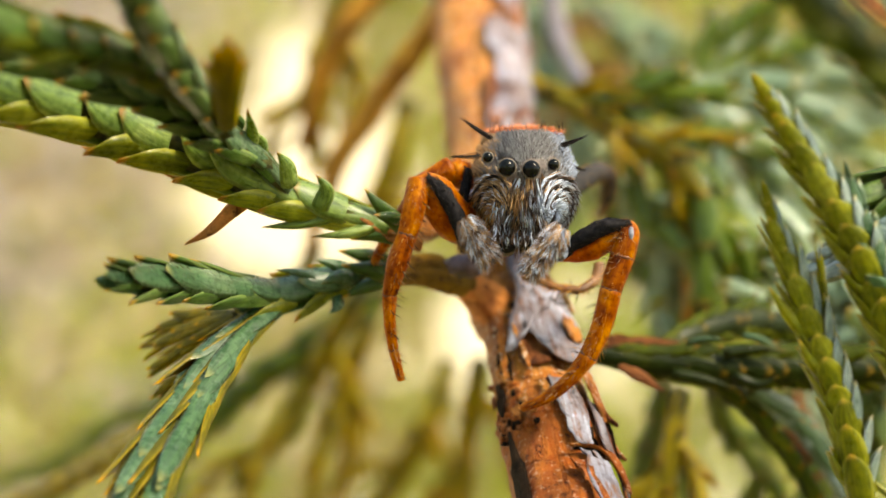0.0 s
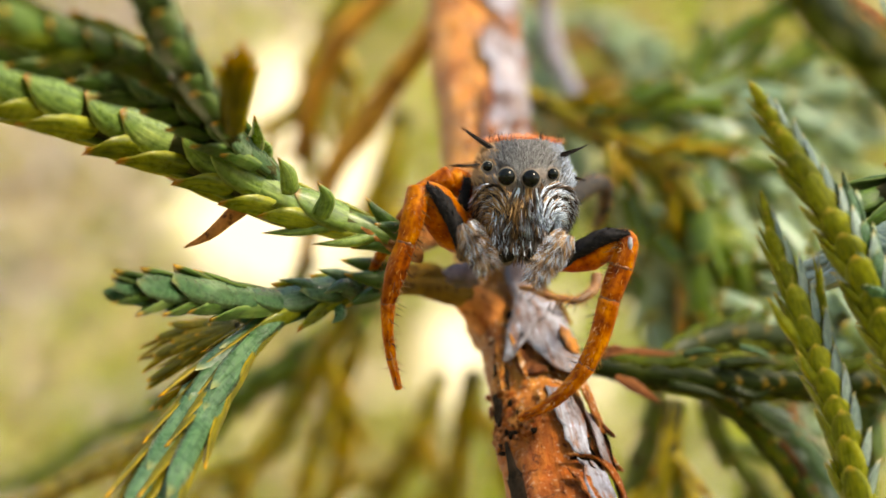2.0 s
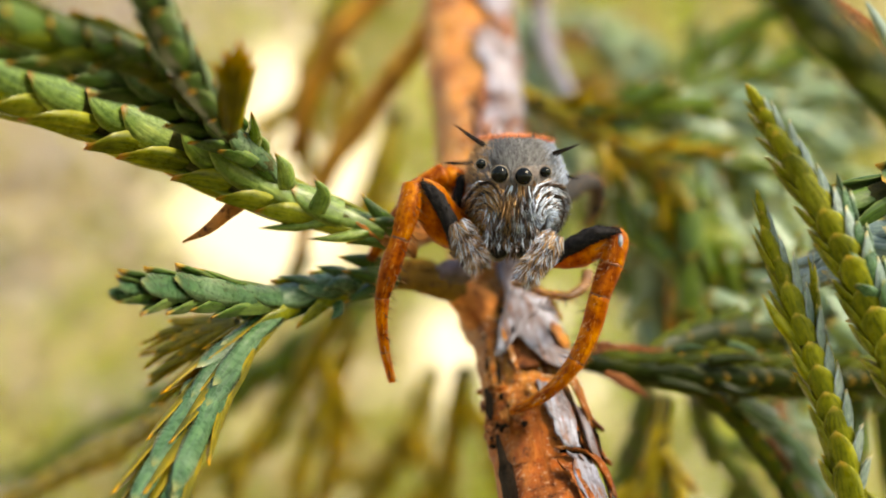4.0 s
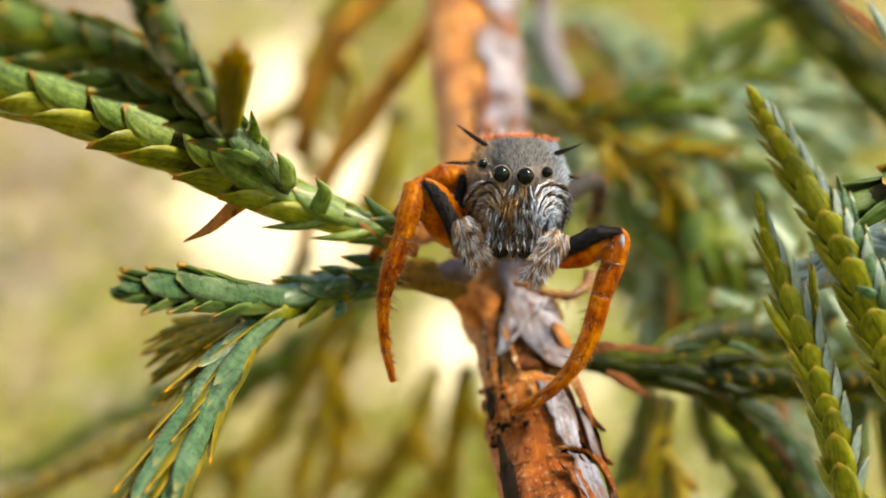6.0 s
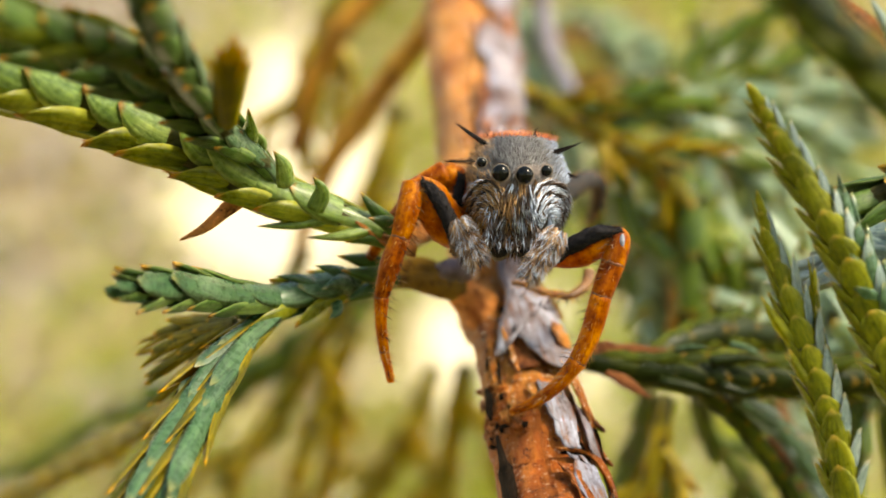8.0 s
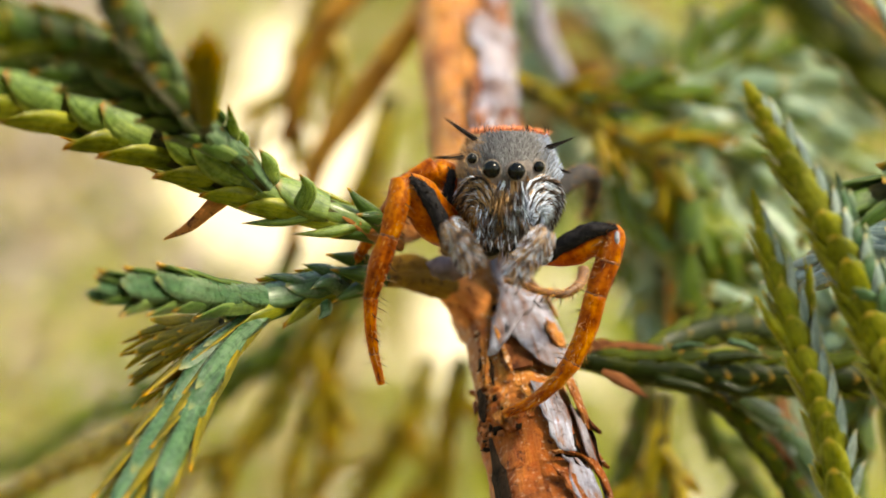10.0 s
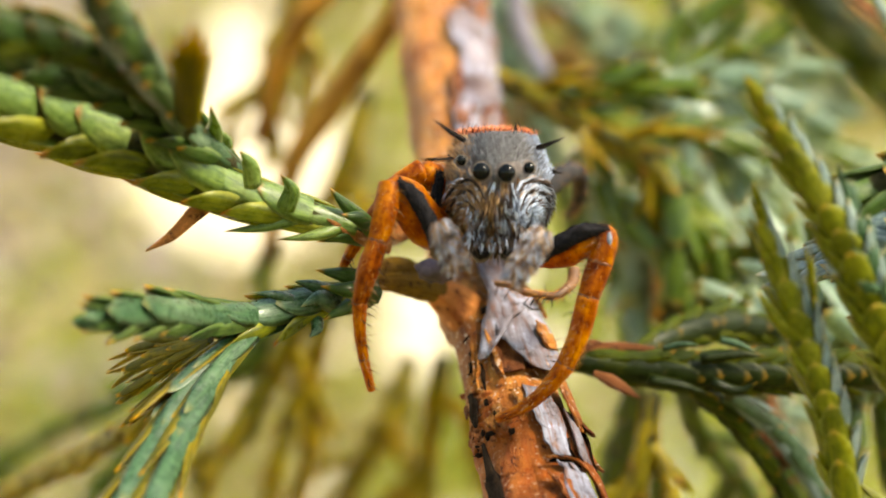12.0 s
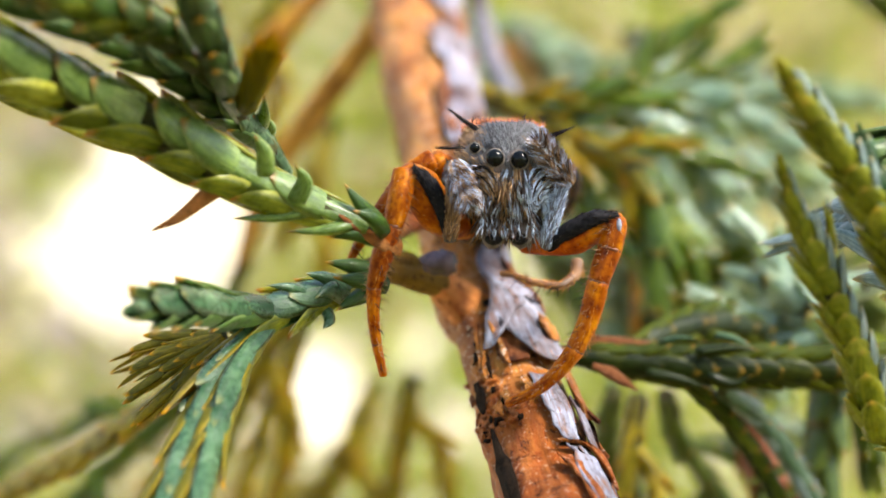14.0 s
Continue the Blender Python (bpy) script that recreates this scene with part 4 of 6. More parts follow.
def far_right_spray():
    rng = random.Random(37)
    sp = thing("juniper_spray", (8.29, -1.00, 0.99), "dark olive juniper shoot tips with dry orange scales", "juniper spray", "sprays round the spider")
    shoot(sp, [(9.09, -1.00, 1.65), (8.24, -1.30, 1.33), (7.54, -1.40, 1.07), (7.08, -1.50, 0.86)], [0.4, 0.38, 0.34, 0.12], M_LEAF_SHADE, rng, 0.45, 1.0, 1.0, 0.3)
    # the pale shoots hold the sky's brightness in their leaf colour
    shoot(sp, [(9.21, -0.60, 0.47), (8.33, 0.00, 0.46), (7.72, 1.00, 0.25), (6.96, 2.00, -0.13)], [0.3, 0.3, 0.26, 0.1], M_LEAF_PALE, rng, 0.5, 1.0, 1.0, 0.3)
    shoot(sp, [(9.22, -0.60, -0.13), (8.34, 0.00, 0.15), (7.72, 1.00, -0.06), (6.85, 2.00, -0.40)], [0.4, 0.4, 0.3, 0.1], M_LEAF_PALE, rng, 0.5, 1.3, 0.5, 0.3)
    shoot(sp, [(9.24, -0.60, -1.33), (8.46, 0.00, -0.96), (7.91, 0.60, -0.37), (7.75, 1.20, 0.35)], [0.4, 0.4, 0.3, 0.1], M_LEAF_PALE, rng, 0.5, 1.3, 0.5, 0.3)
    return sp


def horizontal_spray():
    rng = random.Random(41)
    sp = thing("juniper_spray", (2.99, 4.20, -2.05), "juniper branchlet running level behind the spider, its shade put into dark green leaves", "juniper spray", "sprays round the spider")
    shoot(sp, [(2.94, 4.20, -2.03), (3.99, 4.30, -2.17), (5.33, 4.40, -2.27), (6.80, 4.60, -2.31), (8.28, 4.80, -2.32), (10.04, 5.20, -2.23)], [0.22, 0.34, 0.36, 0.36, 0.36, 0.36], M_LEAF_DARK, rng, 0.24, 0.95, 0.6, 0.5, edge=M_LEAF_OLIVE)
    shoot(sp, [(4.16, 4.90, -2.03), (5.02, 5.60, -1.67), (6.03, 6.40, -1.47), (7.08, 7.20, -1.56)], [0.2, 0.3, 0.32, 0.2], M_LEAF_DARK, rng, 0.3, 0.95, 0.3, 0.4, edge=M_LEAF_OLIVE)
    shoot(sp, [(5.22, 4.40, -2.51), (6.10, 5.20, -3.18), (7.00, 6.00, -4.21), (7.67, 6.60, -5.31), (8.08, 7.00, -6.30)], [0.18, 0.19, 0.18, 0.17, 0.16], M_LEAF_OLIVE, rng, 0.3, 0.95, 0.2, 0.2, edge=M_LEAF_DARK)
    # pale rows paint sky light along this hanging shoot
    shoot(sp, [(6.02, 4.60, -2.75), (6.95, 5.60, -3.38), (7.87, 6.40, -4.48), (8.55, 7.00, -5.59)], [0.18, 0.2, 0.2, 0.18], M_LEAF_GREY_GREEN, rng, 0.4, 1.5, 0.3, 0.1, edge=M_LEAF_PALE, pale=(0.7, -0.3, 0.6))
    thorn([(3.35, 3.70, -2.23), (3.66, 3.60, -2.37), (3.96, 3.60, -2.55), (4.23, 3.80, -2.73)], [0.06, 0.14, 0.09, 0.012], sp, M_BARK_RED, label="dry purplish-brown thorn leaf")
    thorn([(3.05, 4.10, -1.76), (3.35, 4.05, -1.68), (3.7, 4.10, -1.74)], [0.04, 0.07, 0.015], sp, M_BARK_RED, "dry red-brown leaf base")
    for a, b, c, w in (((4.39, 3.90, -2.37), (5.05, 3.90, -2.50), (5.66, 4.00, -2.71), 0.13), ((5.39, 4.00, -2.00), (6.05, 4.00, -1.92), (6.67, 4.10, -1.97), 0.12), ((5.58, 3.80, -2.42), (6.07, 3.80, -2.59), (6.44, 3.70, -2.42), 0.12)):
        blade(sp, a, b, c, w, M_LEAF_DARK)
    for a, b, c, w in (((4.70, 4.10, -1.82), (5.05, 3.90, -1.72), (5.40, 3.80, -1.74), 0.07), ((5.80, 4.20, -1.66), (6.15, 4.00, -1.74), (6.50, 3.90, -1.92), 0.08)):
        blade(sp, a, b, c, w, M_LEAF_GREY_GREEN)
    return sp


def near_spray():
    """Out-of-focus shoot that hangs between the camera and the bush."""
    rng = random.Random(43)
    sp = thing("juniper_spray", (7.69, -9.00, 1.07), "dark green juniper shoot with a red-brown dry end", "juniper spray", "sprays round the spider")
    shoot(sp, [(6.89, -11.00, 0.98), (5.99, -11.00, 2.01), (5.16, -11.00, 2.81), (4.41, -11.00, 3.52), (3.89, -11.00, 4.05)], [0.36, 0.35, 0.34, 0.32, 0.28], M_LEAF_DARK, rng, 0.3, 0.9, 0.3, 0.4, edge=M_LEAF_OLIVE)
    thorn([(7.93, -3.50, 2.92), (7.31, -3.50, 3.51), (6.78, -3.60, 3.95), (6.15, -3.70, 4.39)], [0.22, 0.2, 0.16, 0.08], sp, M_BARK_RED, "dry red-brown twig end")
    blade(sp, (7.37, -3.90, 3.47), (7.09, -3.90, 3.93), (6.85, -3.90, 4.29), 0.12, M_LEAF_PALE)
    blade(sp, (7.49, -3.80, 3.16), (7.00, -3.90, 3.61), (6.53, -3.90, 4.01), 0.1, M_THORN)
    return sp


UPPER, SHADED, LOWER, RIGHT = upper_spray(), shaded_spray(), lower_spray(), right_spray()
SIDE, LEVEL, NEAR = far_right_spray(), horizontal_spray(), near_spray()


# ---- sprays in the bush behind ----
def back_spray(points, r, rng, sides=0, reach=5.0, mat=None, flat=None, label="soft green juniper spray in the bush behind"):
    sp = thing("juniper_spray", points[0], label, "juniper spray", "sprays behind")
    mat = mat or M_LEAF_FAR
    part("stem", tube(points, [r * 0.8, r * 0.7, r * 0.4], n=16, seg=8), M_STEM, sp)
    part("leaves", joined_shoot(points, [r * 0.9, r * 1.1, r, r * 0.5], rng), mat, sp)
    for path in side_shoots(points, rng, sides, reach, r=r, flat=flat):
        part("leaves", joined_shoot(path, [r * 0.7, r * 0.9, r * 0.5], rng), mat, sp)
    return sp


def bush_behind():
    rng = random.Random(53)
    F, Y, D = M_LEAF_FAR, M_FAR_YELLOW, M_FAR_DARK
    rows = [
        # hanging below and beside the lower spray
        ([(-2.06, 16.00, -1.04), (-2.81, 17.00, -2.05), (-3.59, 18.00, -3.53), (-4.60, 18.00, -5.11), (-5.18, 18.00, -6.56)], 0.34, 2, 5, Y),
        ([(-1.56, 18.00, -1.08), (-3.29, 18.00, -2.23), (-5.12, 19.00, -3.59), (-6.85, 20.00, -5.13), (-8.50, 20.00, -6.77)], 0.34, 3, 5, F),
        ([(-1.95, 19.00, -1.69), (-2.69, 20.00, -3.51), (-3.27, 20.00, -5.15), (-3.80, 20.00, -7.09)], 0.27, 1, 4, Y),
        ([(0.92, 20.00, -2.92), (0.71, 21.00, -4.33), (0.56, 22.00, -5.79), (0.40, 22.00, -7.49)], 0.34, 2, 4, Y),
        ([(0.19, 26.00, -3.21), (-0.47, 26.00, -4.85), (-1.31, 27.00, -6.42), (-2.35, 28.00, -8.20)], 0.34, 2, 5, Y),
        ([(-9.38, 30.00, -4.76), (-11.63, 31.00, -6.24), (-13.77, 32.00, -7.21), (-16.14, 33.00, -7.85)], 0.33, 2, 5, F),
        ([(-3.40, 20.00, 0.08), (-3.76, 21.00, -0.52), (-3.75, 22.00, -1.15)], 0.29, 0, 3, F),
        ([(-4.40, 6.00, -2.49), (-5.77, 8.00, -3.52), (-7.51, 11.00, -4.58), (-9.54, 14.00, -5.68), (-11.55, 16.00, -6.55)], 0.26, 0, 3, Y),
        # below the level branchlet
        ([(5.08, 9.00, -3.01), (4.96, 9.00, -3.87), (4.77, 9.00, -4.72), (4.67, 9.00, -5.82)], 0.28, 2, 3, Y),
        ([(9.42, 9.00, -1.44), (9.23, 9.00, -2.90), (9.04, 9.00, -4.37), (8.92, 9.00, -5.83)], 0.42, 2, 4, D),
        ([(7.77, 11.00, -3.14), (7.95, 11.00, -4.03), (8.14, 11.00, -5.30)], 0.34, 1, 3, M_FAR_RUST),
        ([(5.02, 12.00, -3.02), (4.93, 13.00, -4.02), (4.77, 14.00, -5.05), (4.67, 15.00, -6.11)], 0.3, 1, 3, D),
        ([(6.01, 11.00, -3.08), (6.47, 12.00, -4.05), (7.29, 13.00, -5.05), (8.12, 14.00, -6.08)], 0.3, 2, 3, D),
        ([(8.19, 13.00, -3.16), (8.64, 14.00, -4.17), (9.51, 15.00, -5.20), (10.40, 16.00, -6.13)], 0.34, 2, 4, M_FAR_PALE),
        # the fan to the upper side of the branch
        ([(2.29, 13.00, 3.75), (3.44, 12.40, 3.18), (4.57, 12.00, 2.50), (5.79, 12.50, 1.61), (7.03, 13.00, 0.30)], 0.36, 4, 5, F),
        ([(4.37, 16.00, 3.81), (5.76, 16.00, 3.67), (7.02, 16.00, 4.36), (7.86, 16.00, 5.33)], 0.36, 2, 5, F),
        ([(5.30, 17.00, 4.02), (7.14, 17.00, 3.45), (8.85, 18.00, 2.92), (10.29, 18.00, 1.62)], 0.41, 3, 6, M_FAR_PALE),
        ([(3.94, 14.00, 2.20), (4.61, 14.00, 0.85), (5.41, 14.00, -0.36), (5.94, 14.00, -1.57)], 0.45, 2, 5, M_FAR_PALE),
        ([(5.61, 12.00, 2.24), (5.88, 11.60, 1.32), (5.93, 11.50, 0.17), (5.86, 11.50, -0.99)], 0.38, 1, 4, F),
        ([(4.34, 24.00, 1.81), (5.29, 24.00, 0.21), (6.24, 24.00, -1.54)], 0.54, 1, 5, D),
        ([(6.37, 13.00, 0.83), (6.63, 13.00, -0.09), (7.55, 13.00, -0.76), (8.79, 12.50, -1.02)], 0.38, 3, 5, M_FAR_PALE),
        ([(7.28, 17.00, 1.60), (8.26, 16.00, 0.18), (9.20, 15.00, -1.34), (10.57, 15.00, -2.03)], 0.41, 3, 5, D),
        ([(11.01, 22.00, 5.28), (9.77, 22.00, 4.05), (8.69, 22.00, 2.51), (7.91, 22.00, 0.97)], 0.45, 3, 6, F),
        ([(7.62, 26.00, 6.95), (8.93, 26.00, 5.46), (10.73, 26.00, 4.31), (13.02, 26.00, 3.64)], 0.45, 4, 7, M_FAR_PALE),
        ([(4.63, 28.00, 7.17), (6.15, 28.00, 5.64), (8.01, 28.00, 4.79), (10.04, 28.00, 4.61)], 0.45, 3, 7, M_FAR_PALE),
        ([(5.94, 14.00, -1.57), (7.15, 13.00, -1.55), (8.60, 13.00, -1.35), (10.19, 13.00, -1.03)], 0.41, 3, 5, D),
        ([(5.47, 19.00, 0.34), (6.79, 19.00, 0.19), (8.26, 19.00, 0.63)], 0.38, 2, 5, F),
        ([(9.94, 8.00, -2.37), (8.99, 8.00, -1.53), (8.24, 8.50, -0.82), (7.47, 9.00, -0.46)], 0.4, 2, 3, M_FAR_PALE),
        ([(10.29, 8.50, -0.46), (9.45, 8.50, -0.70), (8.69, 9.00, -1.19), (8.04, 9.50, -1.94)], 0.4, 2, 3, M_FAR_PALE),
        ([(5.41, 15.00, 4.41), (6.36, 15.00, 3.52), (7.32, 15.00, 2.64), (8.56, 15.00, 1.68)], 0.5, 4, 4, M_FAR_PALE),
        ([(1.80, 13.20, 4.15), (2.60, 12.60, 3.60), (3.40, 12.00, 3.15), (4.20, 11.60, 2.72)], 0.2, 2, 2, Y),
        ([(4.30, 11.50, 2.60), (4.90, 11.30, 2.30), (5.40, 11.30, 1.80), (5.60, 11.60, 1.10)], 0.2, 2, 2, Y),
        # tan dead sprays far behind
        ([(2.60, 38.00, 9.00), (3.60, 39.00, 7.60), (4.60, 40.00, 6.00), (5.20, 41.00, 4.40)], 0.6, 4, 6, M_FAR_TAN),
        ([(9.50, 36.00, 7.40), (10.20, 36.00, 5.60), (10.60, 36.00, 3.60)], 0.5, 2, 5, M_FAR_TAN),
        # above, beside the branch
        ([(-2.32, 24.00, 7.73), (-3.13, 24.00, 6.14), (-3.61, 24.00, 4.39), (-3.67, 25.00, 2.51)], 0.42, 2, 4, Y),
        ([(-1.09, 26.00, 4.35), (-1.59, 26.00, 2.38), (-2.29, 27.00, 1.08)], 0.4, 1, 4, Y),
        ([(1.99, 30.00, 8.08), (3.03, 30.00, 6.69), (3.89, 30.00, 4.59), (4.75, 30.00, 2.15)], 0.5, 4, 7, M_FAR_PALE),
    ]
    for pts, r, sides, reach, mat in rows:
        back_spray(pts, r, rng, sides, reach, mat, flat=(rng.uniform(-0.4, 0.4), -1, rng.uniform(-0.4, 0.4)))


M_FAR_YELLOW = leaf_material("juniper_leaf_joined_olive", (0.15, 0.13, 0.006), (0.42, 0.34, 0.014), (0.6, 0.47, 0.04), (0.55, 0.28, 0.05), 0.5, island=True)
M_FAR_DARK = leaf_material("juniper_leaf_joined_dark", (0.04, 0.08, 0.015), (0.12, 0.18, 0.03), (0.28, 0.3, 0.07), (0.35, 0.18, 0.05), 0.5, island=True, rough=0.25)
# pale leaf for sky-lit sprays, the sky's light put into its colour
M_FAR_PALE = leaf_material("juniper_leaf_joined_pale", (0.16, 0.27, 0.18), (0.32, 0.44, 0.36), (0.5, 0.6, 0.55), (0.5, 0.4, 0.15), 0.5, island=True, rough=0.22)
M_FAR_TAN = leaf_material("juniper_leaf_joined_tan", (0.2, 0.1, 0.03), (0.42, 0.23, 0.07), (0.55, 0.36, 0.15), (0.45, 0.2, 0.06), 0.4, island=True)
M_FAR_RUST = leaf_material("juniper_leaf_joined_rust", (0.12, 0.03, 0.01), (0.32, 0.09, 0.03), (0.45, 0.18, 0.06), (0.45, 0.2, 0.06), 0.3, island=True)
bush_behind()


# ---- far foliage: loose leaves of the bushes farther back, with gaps of light ----
def far_foliage():
    rng = random.Random(61)
    gaps = [(-0.075, 0.026, 0.052, 0.046), (0.014, -0.043, 0.021, 0.031), (-0.076, 0.082, 0.018, 0.03), (-0.03, 0.055, 0.01, 0.022), (0.064, -0.024, 0.012, 0.013), (0.084, -0.06, 0.01, 0.012)]
    mats = (M_FAR_GREEN, M_FAR_OLIVE, M_FAR_DRY)
    for which, mat in enumerate(mats):
        verts, faces = [], []
        for k in range(7000):
            u, w = rng.uniform(-0.34, 0.34), rng.uniform(-0.2, 0.2)
            d = rng.uniform(0.18, 0.45)
            dens = 0.78 + 0.7 * noise.noise(Vector((u * 11, w * 11, 3.1 + which * 5)))
            if u < -0.06:
                dens *= (0.5, 0.8, 1.1)[which]
            elif which == 2:
                continue
            if which == 0 and u > 0.05 and w < 0.0:
                dens *= 2.0
            if which == 1 and u > 0.02:
                dens *= 1.0 if w > 0.04 else 0.35
            if w > 0.055 and 0.02 < u < 0.14:
                dens *= 1.6
            if u < -0.06 and w < -0.02:
                dens *= (2.0, 1.2, 0.3)[which]
            if any(((u - a) / c) ** 2 + ((w - b) / e) ** 2 < rng.uniform(0.7, 1.2) for a, b, c, e in gaps) or rng.random() > dens:
                continue
            c = Vector((u * d, d, w * d)) * 1000
            ax = Vector((rng.uniform(-1, 1), rng.uniform(-0.6, 0.6), rng.uniform(-1, 1))).normalized()
            sd = ax.cross(Vector((rng.uniform(-0.5, 0.5), -1, rng.uniform(-0.5, 0.5)))).normalized()
            up = ax.cross(sd)
            ln, wd = rng.uniform(9, 18) * d / 0.7, rng.uniform(2.5, 4.5) * d / 0.7
            i = len(verts)
            for q in (c - ax * ln * 0.5, c + sd * wd - up * wd * 0.3, c + ax * ln * 0.5, c - sd * wd - up * wd * 0.3, c + up * wd * 0.4):
                verts.append(q * MM)
            faces += [(i, i + 1, i + 4), (i + 1, i + 2, i + 4), (i + 2, i + 3, i + 4), (i + 3, i, i + 4)]
        me = bpy.data.meshes.new("far_foliage")
        me.from_pydata(verts, [], faces)
        me.materials.append(mat)
        tagged(new("far_foliage", me), ("pale green leaves of bushes far behind", "olive and tan leaves of bushes far behind", "dry beige leaves of bushes far behind")[which], "foliage", kind="stuff")


def light_blocking_bush():
    """Unseen leaves added beside, below and behind the viewpoint to block light; the sky stays open above and to one
    side.
    """
    rng = random.Random(67)
    verts, faces = [], []
    for k in range(9000):
        d = Vector((rng.gauss(0, 1), rng.gauss(0, 1), rng.gauss(0, 1))).normalized()
        if d.y > 0.72 or d.z > 0.45 or d.x > 0.6 - 0.5 * d.z or d.x < -0.35 or d.dot(to_sun) > 0.88:
            continue
        c = d * rng.uniform(0.15, 0.3) * 1000
        ax = Vector((rng.uniform(-1, 1), rng.uniform(-1, 1), rng.uniform(-1, 1))).normalized()
        sd = ax.cross(d).normalized()
        up = ax.cross(sd)
        ln, wd = rng.uniform(10, 20), rng.uniform(3, 5.5)
        i = len(verts)
        for q in (c - ax * ln * 0.5, c + sd * wd - up * wd * 0.3, c + ax * ln * 0.5, c - sd * wd - up * wd * 0.3, c + up * wd * 0.4):
            verts.append(q * MM)
        faces += [(i, i + 1, i + 4), (i + 1, i + 2, i + 4), (i + 2, i + 3, i + 4), (i + 3, i, i + 4)]
    me = bpy.data.meshes.new("bush_foliage")
    me.from_pydata(verts, [], faces)
    me.materials.append(M_FAR_GREEN)
    tagged(new("bush_foliage", me), "unseen green leaves added round the viewpoint to block sky light", "foliage", kind="stuff")


def far_leaf(name, a, b):
    m = plain_material(name, a, b, 100, 0.6, island=True)
    n, l = m.node_tree.nodes, m.node_tree.links
    t = n.new("ShaderNodeBsdfTranslucent")
    for lk in list(n["Principled BSDF"].inputs["Base Color"].links):
        l.new(lk.from_socket, t.inputs[0])
    mx = n.new("ShaderNodeMixShader")
    mx.inputs[0].default_value = 0.5
    l.new(n["Principled BSDF"].outputs[0], mx.inputs[1])
    l.new(t.outputs[0], mx.inputs[2])
    l.new(mx.outputs[0], n["Material Output"].inputs[0])
    return m


M_FAR_GREEN = far_leaf("far_green_leaf", (0.13, 0.19, 0.008), (0.38, 0.43, 0.035))
M_FAR_OLIVE = far_leaf("far_olive_leaf", (0.28, 0.22, 0.07), (0.54, 0.45, 0.24))
M_FAR_DRY = far_leaf("far_dry_leaf", (0.36, 0.29, 0.26), (0.58, 0.51, 0.52))
far_foliage()
light_blocking_bush()


# ---- the jumping spider ----
FACE = Vector((1.44, 1.35, 1.18))
HALF = (0.93, 1.5, 1.02)
SPIDER = thing("jumping_spider", (1.45, 1.60, 0.04), "grey hairy jumping spider with orange legs on the branch", "spider")


def taper(h):
    """Narrowing of the head towards crown and chin, h from -1 to 1."""
    return 1 - 0.33 * max(0.0, h) ** 2 - 0.36 * max(0.0, -h - 0.15) ** 1.2


def on_face(u, w):
    """A point of the head's front, u to the side and w up (-1 to 1), and its outward direction."""
    pw = 0.8
    x, z = u * 0.98, w * 0.98
    s = max(0.0, 1 - abs(x) ** (2 / pw) - abs(z) ** (2 / pw) * 0.85)
    y = -(s ** (pw / 2))
    p = FACE + Vector((x * HALF[0] * taper(z), y * HALF[1], z * HALF[2]))
    n = Vector((abs(x) ** 1.6 * math.copysign(1, x), min(-0.15, y), abs(z) ** 1.6 * math.copysign(1, z))).normalized()
    return p, n


def head_shape():
    v, f, u = ball(FACE, HALF, seg=44, rings=28, power=0.8, rough=0.03)
    return [Vector((FACE.x + (q.x - FACE.x) * taper((q.z - FACE.z) / HALF[2]), q.y, q.z)) for q in v], f, u


def eye(name, place, r, label):
    c = Vector(place)
    e = part(name, ball(c, (r, r * 0.9, r), seg=24, rings=16), M_EYE, SPIDER, label)
    ring = []
    for j in range(26):
        a = 2 * math.pi * j / 26
        ring.append(c + Vector((math.cos(a) * r * 1.02, 0.02, math.sin(a) * r * 1.02)))
    part("eyelid", tube(ring + [ring[0]], [0.016] * 2, n=40, seg=6), M_EYELID, e, origin=c)


